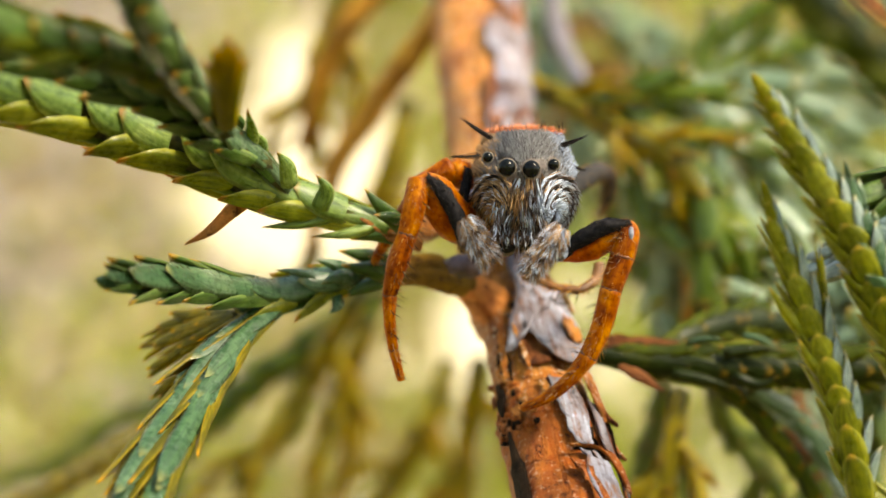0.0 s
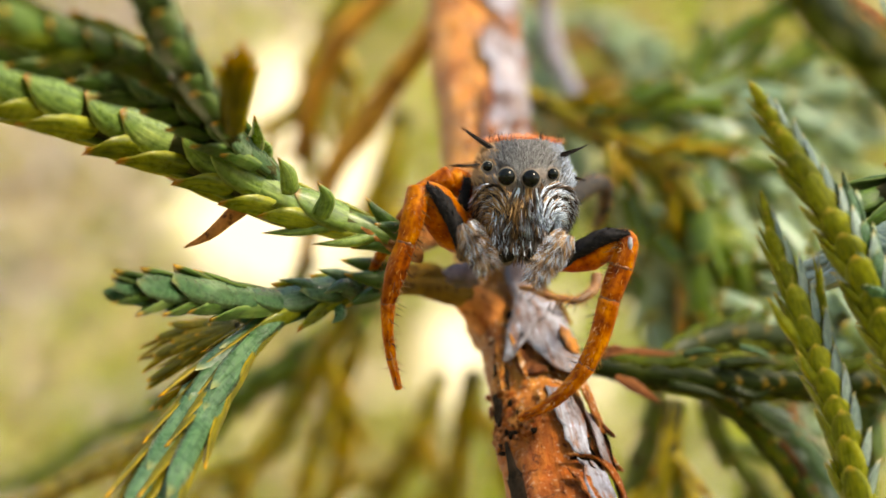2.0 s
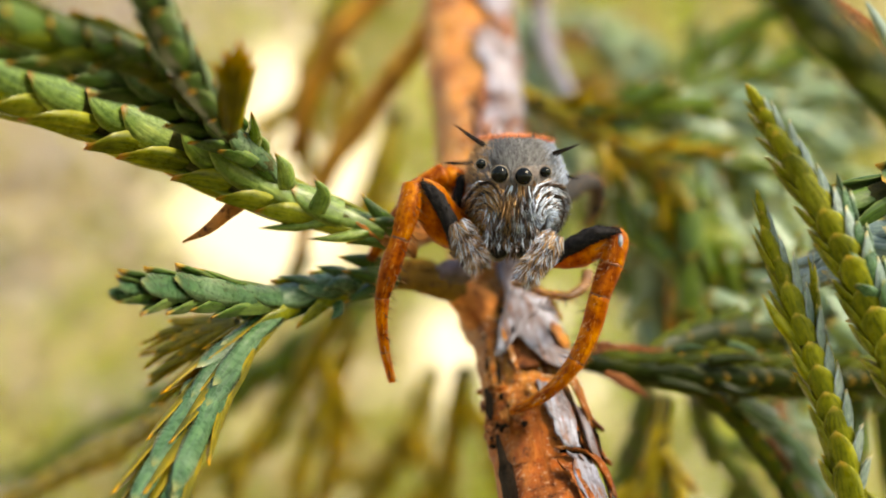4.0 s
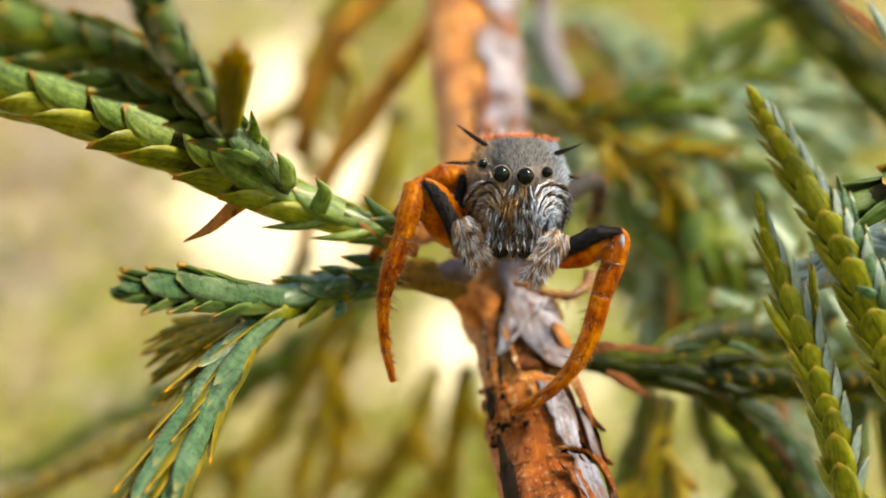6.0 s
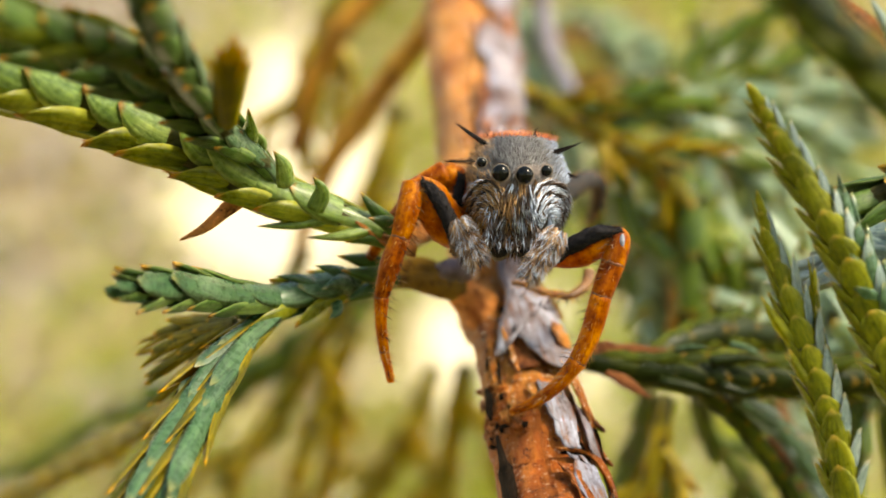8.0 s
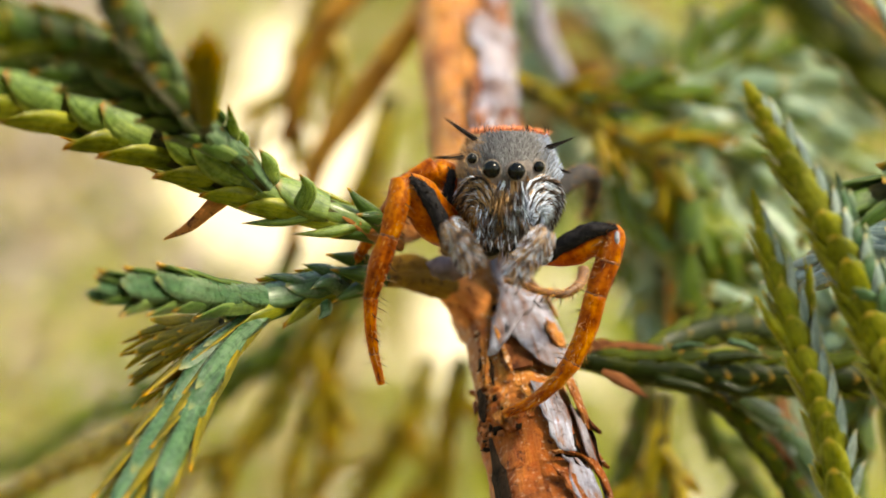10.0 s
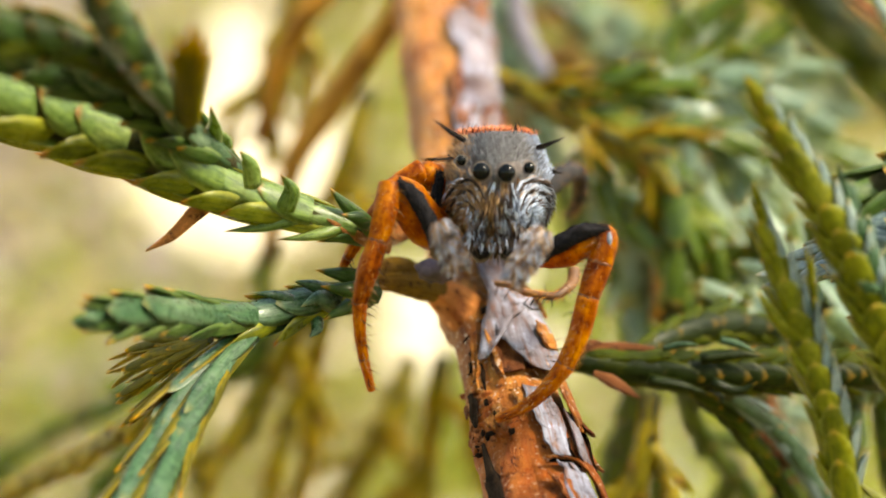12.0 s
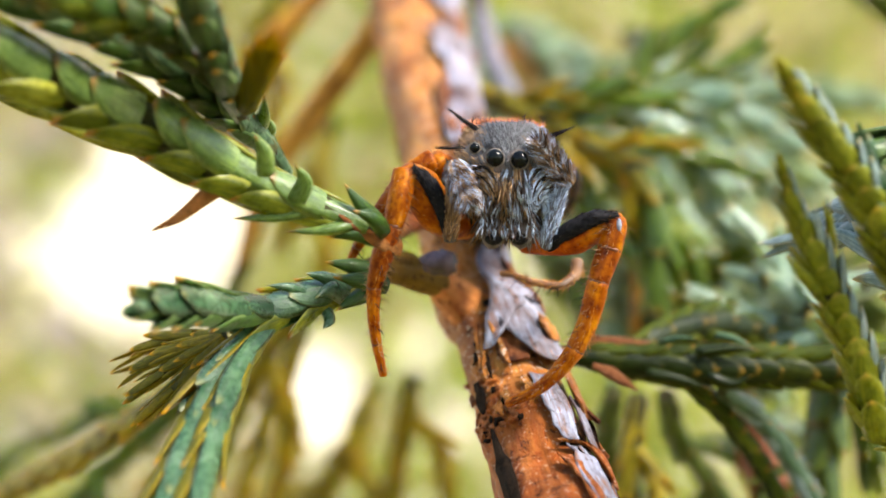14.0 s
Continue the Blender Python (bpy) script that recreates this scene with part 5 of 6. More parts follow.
def leg(points, radii, cuts, dark, label="translucent orange hairy leg", bristle=60, seed=1, fuzz_dir=(0.6, -0.3, -0.4), skin=None, fur=0):
    """A jointed leg: one segment mesh between each pair of joints, dark rings at the joints, bristles."""
    rng = random.Random(seed)
    lg = part("leg", tube([points[0], points[1]] if len(points) == 2 else points[:cuts[0] + 1], radii[:cuts[0] + 1], n=18, seg=16, rough=0.08, freq=3), dark or M_LEG, SPIDER, label)
    names = ("patella", "tibia", "metatarsus", "tarsus")
    at = cuts[0]
    for k, c in enumerate(list(cuts[1:]) + [len(points) - 1]):
        part(names[min(k, 3)], tube(points[at:c + 1], radii[at:c + 1], n=16, seg=16, rough=0.08, freq=3), skin or (M_LEG_RED if k == 1 else M_LEG), lg)
        j = points[at]
        t = (Vector(points[min(at + 1, len(points) - 1)]) - Vector(points[at - 1])).normalized()
        if k:
            part("joint_ring", tube([Vector(j) - t * 0.03, j, Vector(j) + t * 0.03], [radii[at] * 0.98, radii[at] * 1.03, radii[at] * 0.98], n=6, seg=14), M_LEG_DARK, lg)
        at = c
    ctr, tan = glide(points, 120)
    roots, spines = [], []
    for q in range(bristle * 8):
        i = rng.randrange(119)
        r = interp(radii, i / 119)
        d = Vector((rng.gauss(0, 1), rng.gauss(0, 1), rng.gauss(0, 1)))
        d = (d - tan[i] * d.dot(tan[i])).normalized()
        roots.append((ctr[i] + d * r * 0.9, d * 0.6 + tan[i] * 0.9, rng.uniform(0.08, 0.2), 0.004))
    for q in range(bristle // 2):
        i = rng.randrange(30, 119)
        r = interp(radii, i / 119)
        d = Vector(fuzz_dir) + Vector((rng.gauss(0, 0.35), rng.gauss(0, 0.35), rng.gauss(0, 0.35)))
        d = (d - tan[i] * d.dot(tan[i])).normalized()
        spines.append((ctr[i] + d * r * 0.8, d + tan[i] * 0.35, rng.uniform(0.15, 0.32), 0.009))
    fringe = []
    for q in range(fur):
        i = rng.randrange(34, 112)
        d = Vector(fuzz_dir) * rng.choice((1, 1, 1, -1)) + Vector((rng.gauss(0, 0.3), rng.gauss(0, 0.3), rng.gauss(0, 0.3)))
        d = (d - tan[i] * d.dot(tan[i])).normalized()
        fringe.append((ctr[i] + d * interp(radii, i / 119) * 0.85, d + tan[i] * rng.uniform(-0.1, 0.5), rng.uniform(0.14, 0.36), 0.006))
    if fur:
        part("leg_fringe", hairs(fringe, (0, 0, -0.2)), M_HAIR_TAN, lg, "fine pale hair along the leg")
    part("fine_hair", hairs(roots), M_HAIR_LEG, lg)
    part("bristle_coat", hairs(spines), M_HAIR_BLACK, lg)
    return lg


def stripe(points, radii):
    """Black upper face of a thigh with its short black hair."""
    rng = random.Random(len(points) * 100 + int(points[0][0] * 50))
    st = part("femur_stripe", tube(points, radii, n=20, seg=12, rough=0.3, freq=5), M_BLACK, SPIDER, "black upper face of the thigh")
    ctr, tan = glide(points, 60)
    roots = []
    for q in range(260):
        i = rng.randrange(59)
        d = Vector((rng.gauss(0, 1), rng.gauss(0, 1), rng.gauss(0, 1)))
        d = (d - tan[i] * d.dot(tan[i])).normalized()
        roots.append((ctr[i] + d * interp(radii, i / 59) * 0.9, d * 0.5 + tan[i], rng.uniform(0.06, 0.16), 0.008))
    part("black_hair", hairs(roots), M_HAIR_BLACK, st)


def build_spider():
    rng = random.Random(71)
    part("head", head_shape(), M_SKIN, SPIDER, "grey-brown boxy head")
    part("thorax", ball(FACE + Vector((0.0, 2.2, -0.15)), (0.95, 1.4, 0.85), seg=28, rings=18, rough=0.03), M_SKIN, SPIDER)
    part("abdomen", ball(FACE + Vector((0.0, 4.9, -0.2)), (0.95, 1.7, 0.9), seg=28, rings=18, rough=0.05), M_SKIN, SPIDER)
    eye("front_eye", (1.09, -0.27, 1.46), 0.155, "large glossy black eye")
    eye("front_eye", (1.52, -0.27, 1.43), 0.155, "large glossy black eye")
    eye("side_eye", (0.76, -0.05, 1.65), 0.09, "small glossy black eye")
    eye("side_eye", (1.92, -0.05, 1.52), 0.1, "small glossy black eye")
    part("chelicera", ball((1.10, 0.25, 0.39), (0.27, 0.3, 0.5), rough=0.05), M_SKIN, SPIDER)
    part("chelicera", ball((1.59, 0.25, 0.39), (0.27, 0.3, 0.5), rough=0.05), M_SKIN, SPIDER)
    part("fang_base", ball((1.10, 0.16, 0.10), (0.17, 0.2, 0.15), rough=0.05), M_BLACK, SPIDER, "dark shining jaw tip")
    part("fang_base", ball((1.56, 0.16, 0.10), (0.17, 0.2, 0.15), rough=0.05), M_BLACK, SPIDER, "dark shining jaw tip")
    eyes = [((1.10, 0.00, 1.47), 0.18), ((1.54, 0.00, 1.44), 0.18), ((0.76, 0.00, 1.65), 0.11), ((1.92, 0.00, 1.53), 0.12)]

    def clear(p, d, ln):
        ends = (p, p + d.normalized() * ln * 0.5, p + d.normalized() * ln)
        return all((Vector((q.x, 0, q.z)) - Vector((e[0], 0, e[2]))).length > r for e, r in eyes for q in ends)
    top, rim, brow, mid, low = [], [], [], [], []
    while len(top) < 3400:
        u, w = rng.uniform(-1, 1), rng.uniform(0.12, 0.93)
        p, n = on_face(u, w)
        d, ln = n * 0.06 + Vector((u * 0.5 + rng.gauss(0, 0.1), 0.6 * w, 0.85 - 0.5 * max(0, w) + rng.gauss(0, 0.08))), rng.uniform(0.1, 0.19)
        if clear(p, d, ln):
            # temples carry painted light: sky blue on one side, warm tan on the other
            edge = rng.random() < min(1.0, max(0.0, (abs(u) - 0.5) * 2.4))
            ((top if not edge else rim if u > 0 else brow)).append((p, d, ln, 0.0065))
    part("forehead_hair", hairs(top, (0, 0.2, 0), 0.4), M_HAIR_TOP, SPIDER, "short grey hair lying over the forehead")
    part("forehead_hair", hairs(rim, (0, 0.2, 0), 0.4), M_HAIR_SKYLIT, SPIDER, "short hair along one temple, slate-blue for sky light")
    part("forehead_hair", hairs(brow, (0, 0.2, 0), 0.4), M_HAIR_TAN, SPIDER, "short hair along the other temple, tan for warm bounce light")
    dark, tan = [], []
    for q in range(420):     # locks of a few strands, fanning down from the nose
        u, w = rng.uniform(-0.8, 0.8), rng.uniform(-0.98, 0.16)
        if abs(u) > 0.3 + 0.25 * max(0.0, -w - 0.55) and w > -0.7:
            continue
        p0, n = on_face(u, w)
        d0 = n * 0.2 + Vector((u * 0.55 + rng.gauss(0, 0.12), -0.05, -0.75 + rng.gauss(0, 0.12)))
        ln0 = rng.uniform(0.22, 0.46)
        lot = rng.random()
        for k in range(6):
            p = p0 + Vector((rng.gauss(0, 0.02), rng.gauss(0, 0.012), rng.gauss(0, 0.022)))
            d = d0 + Vector((rng.gauss(0, 0.07), rng.gauss(0, 0.05), rng.gauss(0, 0.07)))
            ln = ln0 * rng.uniform(0.75, 1.1)
            if clear(p, d, ln):
                # the larger tan share on one side paints warm bounce light
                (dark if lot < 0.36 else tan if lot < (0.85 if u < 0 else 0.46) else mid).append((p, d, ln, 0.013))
    band = []
    for q in range(5600):    # cheeks: hair combed in arcs round each cheek, in pale and dark bands
        side = -1 if q % 2 else 1
        rr, turn = rng.uniform(0.04, 0.72), radians(rng.uniform(-50, 200))
        u, w = side * (0.62 - math.cos(turn) * rr * 0.62), -0.5 + math.sin(turn) * rr
        if abs(u) > 0.99 or abs(u) < 0.2 or w > 0.16 or w < -0.97:
            continue
        p, n = on_face(u, w)
        d = n * 0.14 + Vector((side * math.sin(turn) * 0.7 + rng.gauss(0, 0.08), 0, math.cos(turn) + rng.gauss(0, 0.08)))
        ln = rng.uniform(0.16, 0.3)
        phase = (rr + 0.025 * math.sin(turn * 5 + side) + rng.gauss(0, 0.006)) / 0.19 % 1
        if not clear(p, d, ln):
            continue
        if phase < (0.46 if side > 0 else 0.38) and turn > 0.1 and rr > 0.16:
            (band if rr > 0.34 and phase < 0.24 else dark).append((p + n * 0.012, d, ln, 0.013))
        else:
            # tan on one cheek, sky-tinted on the other: light painted as hair colour
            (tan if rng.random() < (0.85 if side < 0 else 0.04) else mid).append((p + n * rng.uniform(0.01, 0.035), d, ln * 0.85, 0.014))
    part("cheek_band", hairs(band, (0, 0, -0.2), 0.3), M_HAIR_BLACK, SPIDER, "dark bands of hair across the cheeks")
    part("cheek_hair", hairs(mid, (0, 0, -0.2), 0.25), M_HAIR, SPIDER, "long grey and white hair of the cheeks, tinted with blue sky light")
    part("cheek_hair", hairs(tan, (0, 0, -0.2), 0.25), M_HAIR_TAN, SPIDER, "hair of one cheek, tinted tan as warm bounce light")
    part("cheek_hair", hairs(dark, (0, 0, -0.2), 0.25), M_HAIR_BROWN, SPIDER, "dark brown hair of the cheeks")
    chin = []
    for q in range(260):
        x = rng.uniform(-0.48, 0.48)
        p = Vector((1.33, 0.00, 0.49)) + Vector((x, -0.05 + 0.25 * x * x, rng.uniform(-0.28, 0.45)))
        (low if rng.random() < 0.36 else chin).append((p, (x * 0.35 + rng.gauss(0, 0.3), -0.3, -1), rng.uniform(0.14, 0.28), 0.015))
    part("beard", hairs(low), M_HAIR, SPIDER, "pale beard of hair over the jaws")
    part("beard", hairs(chin), M_HAIR_BROWN, SPIDER, "dark strands of hair over the jaws")
    red = []
    for q in range(500):
        u = rng.uniform(-0.75, 0.75)
        p = FACE + Vector((u * 0.95, rng.uniform(0.3, 1.0), 0.98 - 0.14 * u * u))
        red.append((p, (u * 0.2 + rng.gauss(0, 0.2), -0.5, 0.7), rng.uniform(0.15, 0.3), 0.012))
    part("crown_hair", hairs(red, (0, 0, -0.1)), M_HAIR_RED, SPIDER, "orange-red hair on the crown")
    # black tufts like horns
    for root, tip, n in (((0.82, 0.30, 2.01), (0.25, 0.00, 2.34), 26), ((0.59, 0.70, 1.71), (0.08, 0.40, 1.66), 20), ((2.09, 0.30, 1.87), (2.56, 0.00, 2.03), 26), ((2.21, 0.70, 1.54), (2.58, 0.60, 1.39), 14)):
        r, t = Vector(root), Vector(tip)
        tuft = []
        for q in range(n):
            e = t + Vector((rng.gauss(0, 0.014), rng.gauss(0, 0.02), rng.gauss(0, 0.014)))
            b = r + Vector((rng.gauss(0, 0.026), rng.gauss(0, 0.03), rng.gauss(0, 0.026)))
            tuft.append((b, e - b, (e - b).length * rng.uniform(0.7, 1.15), 0.009))
        part("brow_tuft", hairs(tuft, (0, 0, 0.1), 0.15), M_HAIR_BLACK, SPIDER, "stiff black tuft of bristles")
    crest = []
    for q in range(26):
        u = rng.uniform(-0.7, 0.8)
        p = FACE + Vector((u * 0.9, -0.2 + rng.uniform(-0.3, 0.5), 0.98))
        crest.append((p, (rng.gauss(0, 0.25), -0.3, 1), rng.uniform(0.15, 0.32), 0.007))
    part("crest_bristles", hairs(crest, (0, 0, 0)), M_HAIR_BLACK, SPIDER)
    # legs: joints from the body outwards
    L = lambda *p: list(p)
    leg(L((0.74, 1.20, 0.32), (0.22, 0.65, 0.52), (-0.19, 0.40, 1.01), (-0.45, 0.20, 1.26), (-0.52, 0.10, 0.86), (-0.66, 0.10, 0.30), (-0.84, 0.15, -0.21), (-0.99, 0.30, -0.77), (-0.99, 0.40, -1.28), (-0.93, 0.55, -1.75), (-0.80, 0.80, -2.31)),
        [0.24, 0.4, 0.36, 0.2, 0.22, 0.18, 0.2, 0.13, 0.105, 0.09, 0.07], (3, 5, 7, 9), None, bristle=70, seed=5, fur=90)
    stripe([(0.33, 0.42, 0.08), (0.25, 0.20, 0.47), (0.07, 0.08, 0.86), (-0.12, 0.05, 1.14), (-0.32, 0.10, 1.31)], [0.07, 0.13, 0.15, 0.12, 0.04])
    leg(L((1.78, 1.30, 0.04), (2.52, 0.50, 0.05), (3.08, 0.20, 0.32), (3.25, 0.10, 0.31), (3.14, 0.10, -0.11), (2.94, 0.10, -0.68), (2.78, 0.20, -1.32), (2.55, 0.30, -1.87), (2.18, 0.40, -2.33), (1.82, 0.55, -2.62), (1.39, 0.80, -2.83)),
        [0.2, 0.26, 0.22, 0.2, 0.22, 0.2, 0.19, 0.17, 0.13, 0.11, 0.08], (2, 4, 5, 7), None, bristle=70, seed=6, fuzz_dir=(-0.7, -0.3, -0.2), fur=90)
    stripe([(2.06, 0.40, -0.08), (2.43, 0.15, 0.22), (2.87, 0.00, 0.43), (3.28, 0.00, 0.47)], [0.09, 0.15, 0.14, 0.05])
    # small pale lump that paints the highlight on the knee
    part("knee_plate", ball((3.28, -0.08, 0.30), (0.05, 0.05, 0.12)), M_KNEE_GLINT, SPIDER, "pale lump painted as the knee's highlight")
    leg(L((0.60, 1.80, 0.46), (0.53, 1.60, 1.19), (0.13, 1.30, 1.49), (-0.26, 1.30, 1.30), (-0.54, 1.40, 0.98), (-0.91, 1.60, 0.47), (-1.21, 1.90, -0.00), (-1.34, 2.10, -0.26)),
        [0.26, 0.28, 0.25, 0.2, 0.17, 0.14, 0.1, 0.06], (2, 4, 5, 6), None, bristle=40, seed=7)
    stripe([(0.40, 1.20, 0.41), (0.36, 1.10, 0.97), (0.44, 1.10, 1.48)], [0.08, 0.12, 0.06])
    leg(L((2.25, 3.40, 1.05), (2.75, 5.00, 1.42), (3.12, 6.00, 1.61), (3.34, 6.50, 1.55), (3.39, 6.80, 1.30), (3.38, 7.20, 1.05), (3.35, 8.00, 0.86), (3.25, 8.60, 0.74)),
        [0.2, 0.22, 0.2, 0.17, 0.15, 0.12, 0.09, 0.05], (2, 4, 5, 6), M_GREY_LEG, "dark grey hind leg raised beside the body", bristle=40, seed=8, skin=M_GREY_LEG)
    leg(L((2.90, 2.60, -0.30), (2.84, 2.30, -0.50), (2.70, 2.00, -0.62), (2.49, 1.90, -0.73), (2.23, 1.90, -0.71), (1.94, 1.95, -0.65), (1.70, 2.10, -0.54), (1.44, 2.30, -0.50)),
        [0.12, 0.1, 0.085, 0.075, 0.07, 0.065, 0.055, 0.04], (2, 4, 5, 6), M_PALE_LEG, "slender amber-brown folded hind leg", bristle=40, seed=9, skin=M_PALE_LEG)


M_KNEE_GLINT = plain_material("pale_knee_glint", (0.1, 0.1, 0.13), (0.3, 0.3, 0.35), 9000, 0.4)
M_GREY_LEG = plain_material("dark_grey_leg", (0.008, 0.008, 0.009), (0.05, 0.045, 0.045), 2500, 0.7)
M_GREY_LEG.node_tree.nodes["Principled BSDF"].inputs["Specular IOR Level"].default_value = 0.05
M_PALE_LEG = plain_material("brown_hind_leg", (0.05, 0.02, 0.008), (0.22, 0.1, 0.035), 2500, 0.45)
build_spider()


def palp(root, elbow, end, seed, warm):
    """A furry feeler in two pieces: base from the mouth's side to the elbow, and the hanging tip."""
    rng = random.Random(seed)
    a, b, c = Vector(root), Vector(elbow), Vector(end)
    base = part("palp", tube([a, a.lerp(b, 0.5), b], [0.11, 0.12, 0.115], n=14, seg=14, rough=0.1, freq=4), M_SKIN, SPIDER, "furry grey feeler beside the jaws", origin=a)
    tip = part("palp_tip", tube([b, b.lerp(c, 0.45), b.lerp(c, 0.85), c], [0.115, 0.135, 0.12, 0.04], n=16, seg=14, rough=0.1, freq=4), M_SKIN, base, "furry rounded feeler tip", origin=b)

    def coat(p, q, r, n, ln, mat):
        roots = []
        t = (q - p).normalized()
        for k in range(n):
            d = Vector((rng.gauss(0, 1), rng.gauss(0, 1), rng.gauss(0, 1)))
            d = (d - t * d.dot(t)).normalized()
            roots.append((p.lerp(q, rng.random()) + d * r, d * 0.2 + t * 0.8, ln * rng.uniform(0.7, 1.2), 0.011))
        part("fur", hairs(roots), mat, base)
    coat(a, b, 0.11, 620, 0.22, M_HAIR if warm > 0.5 else M_HAIR_TAN)
    # the tip's fur lies in the tip's own mesh, in pale and dark rings
    lots = [[], [], []]
    t = (c - b).normalized()
    for k in range(2200):
        d = Vector((rng.gauss(0, 1), rng.gauss(0, 1), rng.gauss(0, 1)))
        d = (d - t * d.dot(t)).normalized()
        s = rng.uniform(-0.25, 1)
        swell = 0.135 * math.sqrt(max(0.02, 1 - max(0.0, (s - 0.45) / 0.56) ** 2))
        root = (b.lerp(c, s) + d * swell, d * 0.5 + t * 0.7 + d.cross(t) * rng.gauss(0.15, 0.35), rng.uniform(0.12, 0.32), 0.0085)
        ring = (s * 2.4 + 0.3 * d.x + rng.gauss(0, 0.12) + 10) % 1
        lots[1 if ring < 0.28 else 2 if rng.random() < warm else 0].append(root)
    bm = bmesh.new()
    bm.from_mesh(tip.data)
    for slot, (roots, mat) in enumerate(zip(lots, (M_HAIR, M_HAIR_BROWN, M_HAIR_TAN))):
        tip.data.materials.append(mat)
        v, f, _ = hairs(roots, (0, 0, -0.3), 0.5)
        vs = [bm.verts.new((q - b) * MM) for q in v]
        for q in f:
            bm.faces.new([vs[k] for k in q]).material_index = slot + 1
    bm.to_mesh(tip.data)
    bm.free()
    return base, tip, b - a, c - b


PALP_A = palp((0.35, 0.35, 0.05), (0.42, -0.92, 0.43), (0.76, -0.81, -0.12), 81, 0.48)
PALP_B = palp((2.04, 0.35, -0.08), (1.93, -0.92, 0.27), (1.46, -0.80, -0.35), 82, 0.55)


# ---- what moves ----
def motions():
    def swing(ob, pivot, rows):
        """Sway of a spray about its foot: seconds, turn about x, y, z in degrees and shift of the foot in millimetres."""
        x, y, z = pivot
        walk(ob, [(t, pose((x + dx) * MM, (y + dy) * MM, (z + dz) * MM, a, b, c)) for t, a, b, c, dx, dy, dz in rows])

    swing(UPPER, (-1.136, 1.200, 0.536), [
        (0, 0.48, -1.02, 1.80, -0.035, 0.072, 0.016), (0.5, 1.07, -0.18, 0.47, 0.012, 0.030, 0.013), (1, 1.67, 1.92, -0.47, 0.082, -0.215, -0.081), (1.5, 0.75, 0.82, 0.89, -0.002, -0.104, -0.011), (2, 0.47, 0.44, 0.06, 0.014, -0.095, -0.011), (2.5, 0.00, -0.49, 0.42, -0.009, 0.071, 0.022), (3, 0.53, 0.20, 0.36, 0.021, -0.112, -0.013), (5.5, -0.54, -0.29, 0.52, -0.006, -0.001, 0.008), (6, -0.28, -0.14, 0.42, -0.003, 0.022, -0.004), (6.5, 0.23, 0.31, -0.07, 0.015, -0.047, -0.013), (7, -0.00, -0.00, -0.00, 0.000, -0.000, -0.000), (7.5, 0.49, 0.20, -0.00, 0.000, 0.061, 0.004), (8, -0.08, 0.13, 0.44, 0.003, -0.045, -0.011), (10.5, 2.40, -0.39, 2.08, -0.034, 0.200, 0.063), (11, 0.93, -0.52, 2.14, -0.027, 0.134, 0.034), (11.5, 0.36, -0.93, 2.65, -0.033, 0.157, 0.057), (12, -1.71, -2.38, 2.23, -0.065, 0.035, 0.079), (12.5, -2.63, -0.42, 0.84, -0.026, -0.613, 0.005), (13, -2.68, -0.04, 0.05, -0.039, -0.739, -0.036), (13.5, -2.32, 0.68, -0.73, -0.064, -1.000, -0.092), (14, -0.84, 2.32, -1.87, -0.111, -1.379, -0.147)])
    swing(SHADED, (-2.900, 0.200, 1.200), [
        (0, -0.05, -0.74, 0.43, -0.028, 0.046, -0.028), (0.5, 0.35, -0.38, 0.81, 0.010, 0.098, -0.025), (1, 1.17, 0.49, 1.90, 0.133, 0.829, -0.052), (1.5, -0.25, 0.37, 0.81, 0.040, 0.165, 0.022), (2, 0.04, 0.73, 0.55, 0.024, 0.320, 0.000), (2.5, -0.02, 0.00, 0.46, -0.001, 0.083, 0.016), (3, 0.37, 0.14, 0.55, 0.042, 0.267, -0.009), (5.5, 0.18, 0.50, 0.13, 0.006, 0.019, 0.012), (6, 0.27, 0.35, 0.17, 0.013, 0.011, -0.003), (6.5, 0.30, 0.84, 0.20, 0.022, 0.118, -0.013), (7, 0.00, -0.00, 0.00, 0.000, -0.000, -0.000), (7.5, 0.12, -0.05, 0.00, -0.004, 0.148, 0.009), (8, 0.15, 0.21, 0.19, 0.004, 0.187, 0.008), (10.5, -0.25, -0.52, -0.08, -0.022, -0.131, 0.007), (11, -0.40, -0.46, 0.16, -0.052, 0.508, 0.036), (11.5, -0.69, 0.05, -0.01, -0.032, 0.192, 0.043), (12, -1.13, -1.06, 0.02, -0.080, 0.553, 0.073), (12.5, -1.32, 0.29, 1.91, 0.108, 1.159, 0.171), (13, -0.86, -0.11, 1.74, 0.153, 0.878, 0.130), (13.5, 0.04, 2.22, 0.64, 0.220, 1.046, 0.083), (14, 2.36, 6.74, -0.41, 0.306, 1.681, 0.162)])
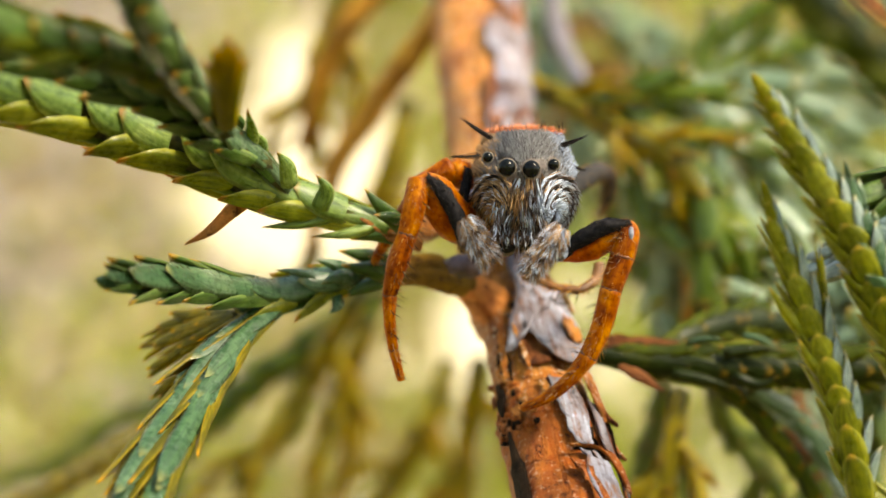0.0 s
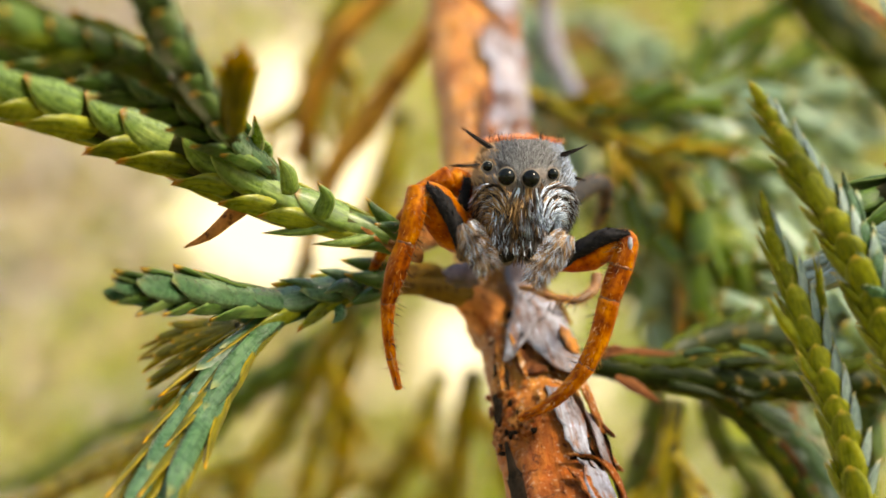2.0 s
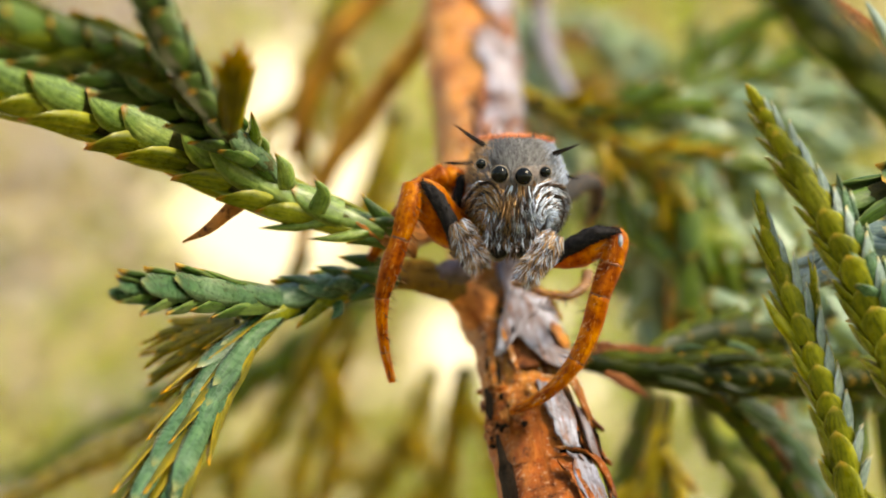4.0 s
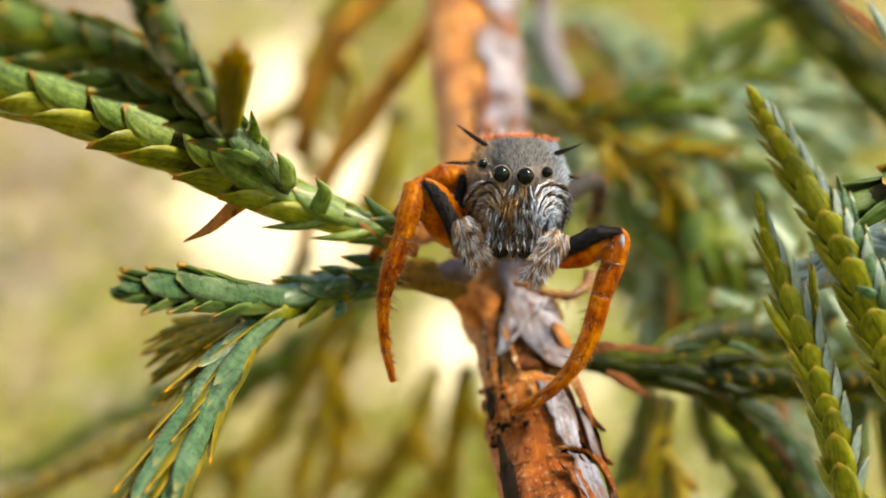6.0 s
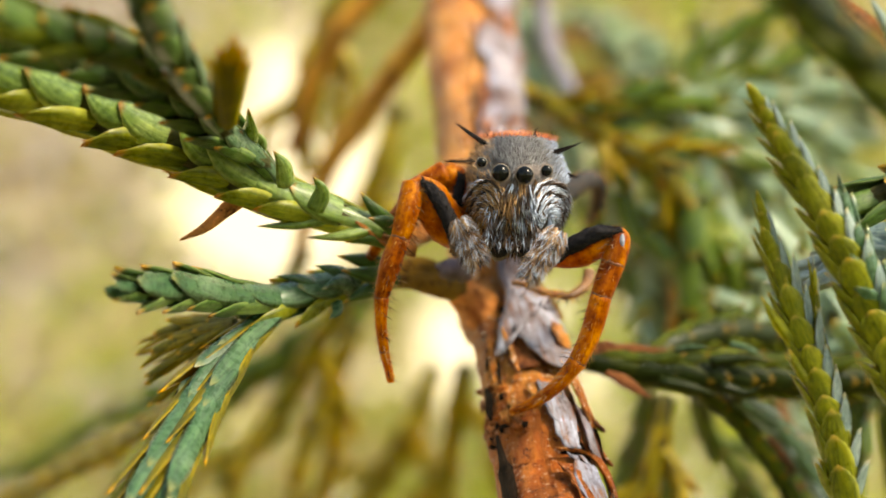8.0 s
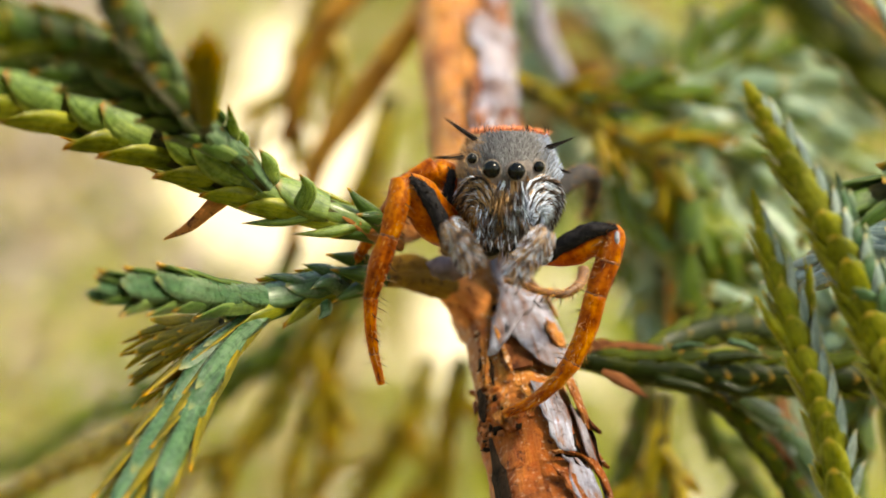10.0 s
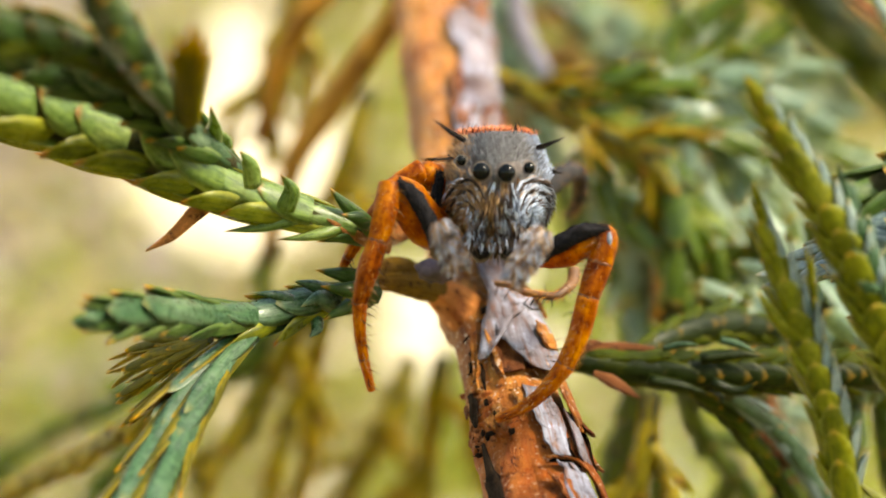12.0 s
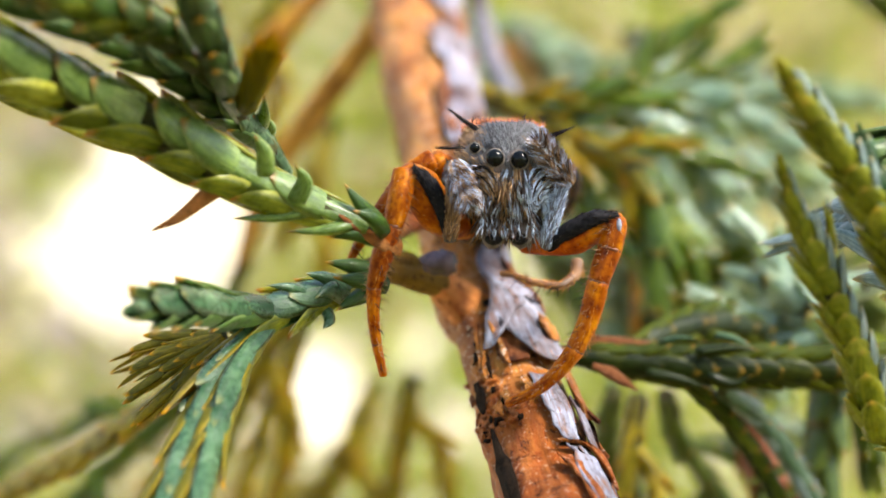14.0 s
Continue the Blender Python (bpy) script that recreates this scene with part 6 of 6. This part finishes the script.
    swing(LOWER, (-1.229, 2.400, -0.433), [
        (0, -0.67, 1.80, -1.70, -0.120, 0.413, 0.037), (0.5, -0.84, 1.15, -0.93, -0.123, 0.390, 0.074), (1, -0.36, -0.82, 0.99, -0.063, 0.293, 0.093), (1.5, -0.33, 1.27, -0.23, -0.097, 0.277, 0.047), (2, -0.20, 1.00, -0.65, -0.040, 0.175, 0.035), (2.5, 0.09, 0.53, -0.43, -0.012, 0.142, -0.007), (3, 0.27, 0.16, -0.02, -0.000, 0.061, 0.009), (5.5, 0.07, 0.11, -0.21, 0.015, 0.002, 0.016), (6, 0.16, 0.14, -0.09, 0.015, -0.002, 0.004), (6.5, 0.24, -0.15, 0.17, 0.012, -0.018, 0.023), (7, 0.00, -0.01, 0.01, 0.000, -0.007, 0.001), (7.5, 0.08, 0.35, -0.14, 0.011, 0.038, -0.015), (8, -0.00, 0.25, -0.17, 0.015, 0.009, -0.002), (10.5, 0.22, 0.69, 0.32, 0.012, 0.123, 0.001), (11, 0.29, 0.58, 0.58, -0.013, 0.156, -0.003), (11.5, -0.35, 1.51, -0.15, -0.032, 0.173, 0.009), (12, 1.11, 1.22, -0.54, 0.091, -0.019, -0.194), (12.5, 2.04, 0.23, 0.79, 0.153, -0.256, -0.259), (13, 2.08, -0.53, 0.91, 0.155, -0.507, -0.220), (13.5, 1.64, -1.04, 1.67, 0.106, -0.452, -0.264), (14, 1.80, -0.78, 3.38, 0.028, -0.424, -0.225)])
    swing(RIGHT, (7.613, -1.860, -3.247), [
        (0, 2.03, -0.94, 2.44, -0.056, -0.037, 0.063), (0.5, 2.20, -0.85, 2.59, 0.028, 0.007, 0.055), (1, 1.37, -1.25, 1.04, 0.215, 0.039, 0.154), (1.5, 0.36, -0.67, 1.13, -0.075, 0.015, 0.047), (2, -0.55, -0.69, 0.61, -0.040, -0.018, 0.051), (2.5, 1.57, -0.58, 1.15, 0.073, 0.013, 0.050), (3, -0.29, -0.66, 0.30, 0.096, -0.030, 0.039), (5.5, -0.32, -0.55, -0.02, 0.062, -0.001, 0.043), (6, -0.12, -0.50, 0.66, 0.044, 0.006, 0.028), (6.5, -0.70, -0.52, 0.01, 0.042, -0.008, 0.037), (7, -0.14, -0.02, 0.07, 0.003, 0.003, 0.000), (7.5, -0.04, -0.00, -0.01, -0.010, -0.004, 0.003), (8, -0.66, 0.07, -0.51, 0.000, -0.012, -0.003), (10.5, 3.31, 0.40, 0.31, -0.107, 0.091, -0.012), (11, 3.67, 0.34, -0.07, -0.084, 0.112, 0.002), (11.5, 3.81, 0.26, -0.03, -0.119, 0.165, 0.013), (12, 6.75, -0.85, 2.19, -0.008, 0.156, 0.171), (12.5, 11.32, -5.30, 10.17, 0.067, -0.001, 0.549), (13, 12.21, -7.08, 11.41, 0.073, -0.101, 0.665), (13.5, 11.71, -8.07, 11.13, 0.076, -0.158, 0.630), (14, 15.34, -10.79, 10.01, 0.281, -0.013, 0.935)])
    swing(SIDE, (8.292, -1.000, 0.989), [
        (0, 0.07, -0.17, -0.04, -0.013, 0.003, -0.036), (0.5, 0.04, -0.13, 0.15, 0.056, -0.010, -0.019), (1, -0.19, 0.40, 0.33, 0.101, -0.023, 0.096), (1.5, -0.04, 0.12, -0.17, -0.076, 0.013, 0.012), (2, -0.08, 0.23, -0.20, -0.073, 0.012, 0.036), (2.5, -0.03, 0.05, 0.12, 0.048, -0.009, 0.007), (3, -0.09, 0.19, 0.09, 0.026, -0.006, 0.038), (5.5, -0.10, 0.22, 0.04, 0.007, -0.003, 0.041), (6, -0.06, 0.14, 0.01, -0.002, -0.000, 0.022), (6.5, -0.10, 0.25, -0.04, -0.016, 0.002, 0.045), (7, -0.01, 0.04, -0.00, -0.000, -0.000, -0.001), (7.5, -0.03, 0.08, -0.04, -0.014, 0.002, 0.011), (8, -0.02, 0.06, -0.04, -0.012, 0.002, 0.009), (10.5, 0.13, -0.28, -0.19, -0.062, 0.012, -0.066), (11, 0.06, -0.12, -0.14, -0.040, 0.008, -0.023), (11.5, 0.07, -0.12, -0.25, -0.076, 0.015, -0.027), (12, -0.09, 0.21, 0.00, 0.011, -0.003, 0.049), (12.5, -0.57, 1.33, 0.24, 0.069, -0.024, 0.277), (13, -0.74, 1.73, 0.30, 0.072, -0.028, 0.331), (13.5, -0.83, 1.94, 0.33, 0.066, -0.032, 0.355), (14, -1.09, 2.50, 0.74, 0.167, -0.072, 0.460)])
    def feeler(pair, rows):
        """Base and tip of a feeler: seconds, then where the base and where the tip point."""
        base, tip, way, end = pair
        lb, lt = base.location.copy(), tip.location.copy()
        turns = []
        for t, to_base, to_tip in rows:
            q = way.rotation_difference(Vector(to_base)).to_matrix() if to_base else Matrix.Identity(3)
            p = end.rotation_difference(q.inverted() @ Vector(to_tip)).to_matrix() if to_tip else Matrix.Identity(3)
            turns.append((t, q.to_4x4(), p.to_4x4()))
        walk(base, [(t, Matrix.Translation(lb) @ q) for t, q, p in turns])
        walk(tip, [(t, Matrix.Translation(lt) @ p) for t, q, p in turns])

    feeler(PALP_A, [(0, (), ()), (1.0, (0.05, -1.27, 0.34), (0.36, 0.1, -0.76)), (2.0, (0.08, -1.25, 0.45), (0.4, 0.12, -0.72)), (3.2, (), ()), (4.6, (0.0, -1.25, 0.42), (0.32, 0.1, -0.8)),
                    (5.3, (-0.16, -1.2, 0.42), (0.2, 0.1, -0.9)), (5.5, (-0.14, -1.0, 0.8), (0.12, -0.15, -0.9)), (5.7, (0.1, -0.95, 0.95), (0.2, -0.1, -0.9)), (5.9, (0.08, -1.22, 0.5), (0.34, 0.1, -0.8)), (6.4, (), ()),
                    (8.0, (0.06, -1.25, 0.44), (0.36, 0.1, -0.76)), (10.5, (), ()), (11.7, (0.06, -1.27, 0.42), (0.34, 0.1, -0.78)), (12.4, (0.02, -1.25, 0.44), (0.3, 0.1, -0.82)), (12.5, (-0.04, -1.25, 0.45), (0.25, 0.1, -0.85)),
                    (12.6, (-0.06, -1.1, 0.72), (0.26, 0.0, -0.9)), (12.7, (0.0, -1.22, 0.5), (0.16, 0.0, -0.9)), (12.8, (0.04, -1.22, 0.48), (0.26, 0.0, -0.88)), (12.9, (0.14, -1, 0.85), (0.24, -0.2, -0.85)),
                    (13.0, (0.06, -0.75, 1.05), (0.3, -0.3, -0.8)), (13.1, (0.1, -0.88, 0.92), (0.38, -0.15, -0.85)), (13.2, (0.1, -1.02, 0.74), (0.34, -0.05, -0.88)), (13.3, (0.1, -1.05, 0.68), (0.3, 0, -0.9)),
                    (13.7, (0.1, -1.02, 0.74), (0.28, 0, -0.9)), (13.8, (0.06, -0.8, 1), (0.24, -0.2, -0.85)), (13.9, (-0.02, -0.6, 1.15), (0.2, -0.45, -0.7)), (14.0, (0.07, -0.6, 1.2), (0.29, -0.35, -0.8))])
    feeler(PALP_B, [(0, (), ()), (1.0, (-0.04, -1.27, 0.3), (-0.5, 0.1, -0.78)), (2.0, (-0.02, -1.25, 0.4), (-0.52, 0.12, -0.74)), (3.2, (), ()), (4.6, (0.02, -1.27, 0.3), (-0.4, 0.1, -0.82)),
                    (5.3, (0.1, -1.27, 0.14), (-0.2, 0.1, -0.9)), (5.5, (0.06, -1.25, 0.3), (-0.25, 0.1, -0.88)), (5.7, (-0.02, -1.25, 0.26), (-0.45, 0.1, -0.8)), (5.9, (0.02, -1.25, 0.36), (-0.48, 0.1, -0.8)), (6.4, (), ()),
                    (8.0, (-0.02, -1.27, 0.4), (-0.5, 0.1, -0.78)), (10.5, (), ()), (11.7, (-0.04, -1.27, 0.3), (-0.5, 0.1, -0.78)), (11.9, (0.0, -1.22, 0.52), (-0.5, 0.1, -0.78)), (12.1, (-0.04, -1.27, 0.3), (-0.5, 0.1, -0.78)),
                    (12.4, (-0.02, -1.27, 0.32), (-0.46, 0.1, -0.8)), (12.5, (0.14, -1.2, 0.48), (-0.4, 0.1, -0.85)), (12.6, (0.2, -1.1, 0.7), (-0.26, 0.0, -0.9)), (12.7, (0.02, -1.25, 0.4), (-0.3, 0.05, -0.88)),
                    (12.8, (0.04, -1.25, 0.42), (-0.24, 0.05, -0.9)), (12.9, (0.2, -1.1, 0.65), (-0.45, -0.05, -0.8)), (12.95, (0.12, -0.75, 1.09), (-0.8, -0.2, -0.38)), (13.0, (0.1, -0.5, 1.26), (-0.9, -0.25, 0.17)),
                    (13.1, (0.14, -0.45, 1.29), (-0.95, -0.25, 0.27)), (13.2, (0.14, -0.45, 1.26), (-0.9, -0.25, 0.4)), (13.3, (0.1, -0.5, 1.24), (-0.95, -0.25, 0.18)), (13.5, (0.08, -0.5, 1.2), (-1, -0.25, 0.08)),
                    (13.8, (0.1, -0.5, 1.22), (-1, -0.25, 0.07)), (13.9, (0.18, -0.5, 1.24), (-0.85, -0.3, 0.27)), (14.0, (0.28, -0.4, 1.29), (-0.6, -0.3, 0.77))])


motions()
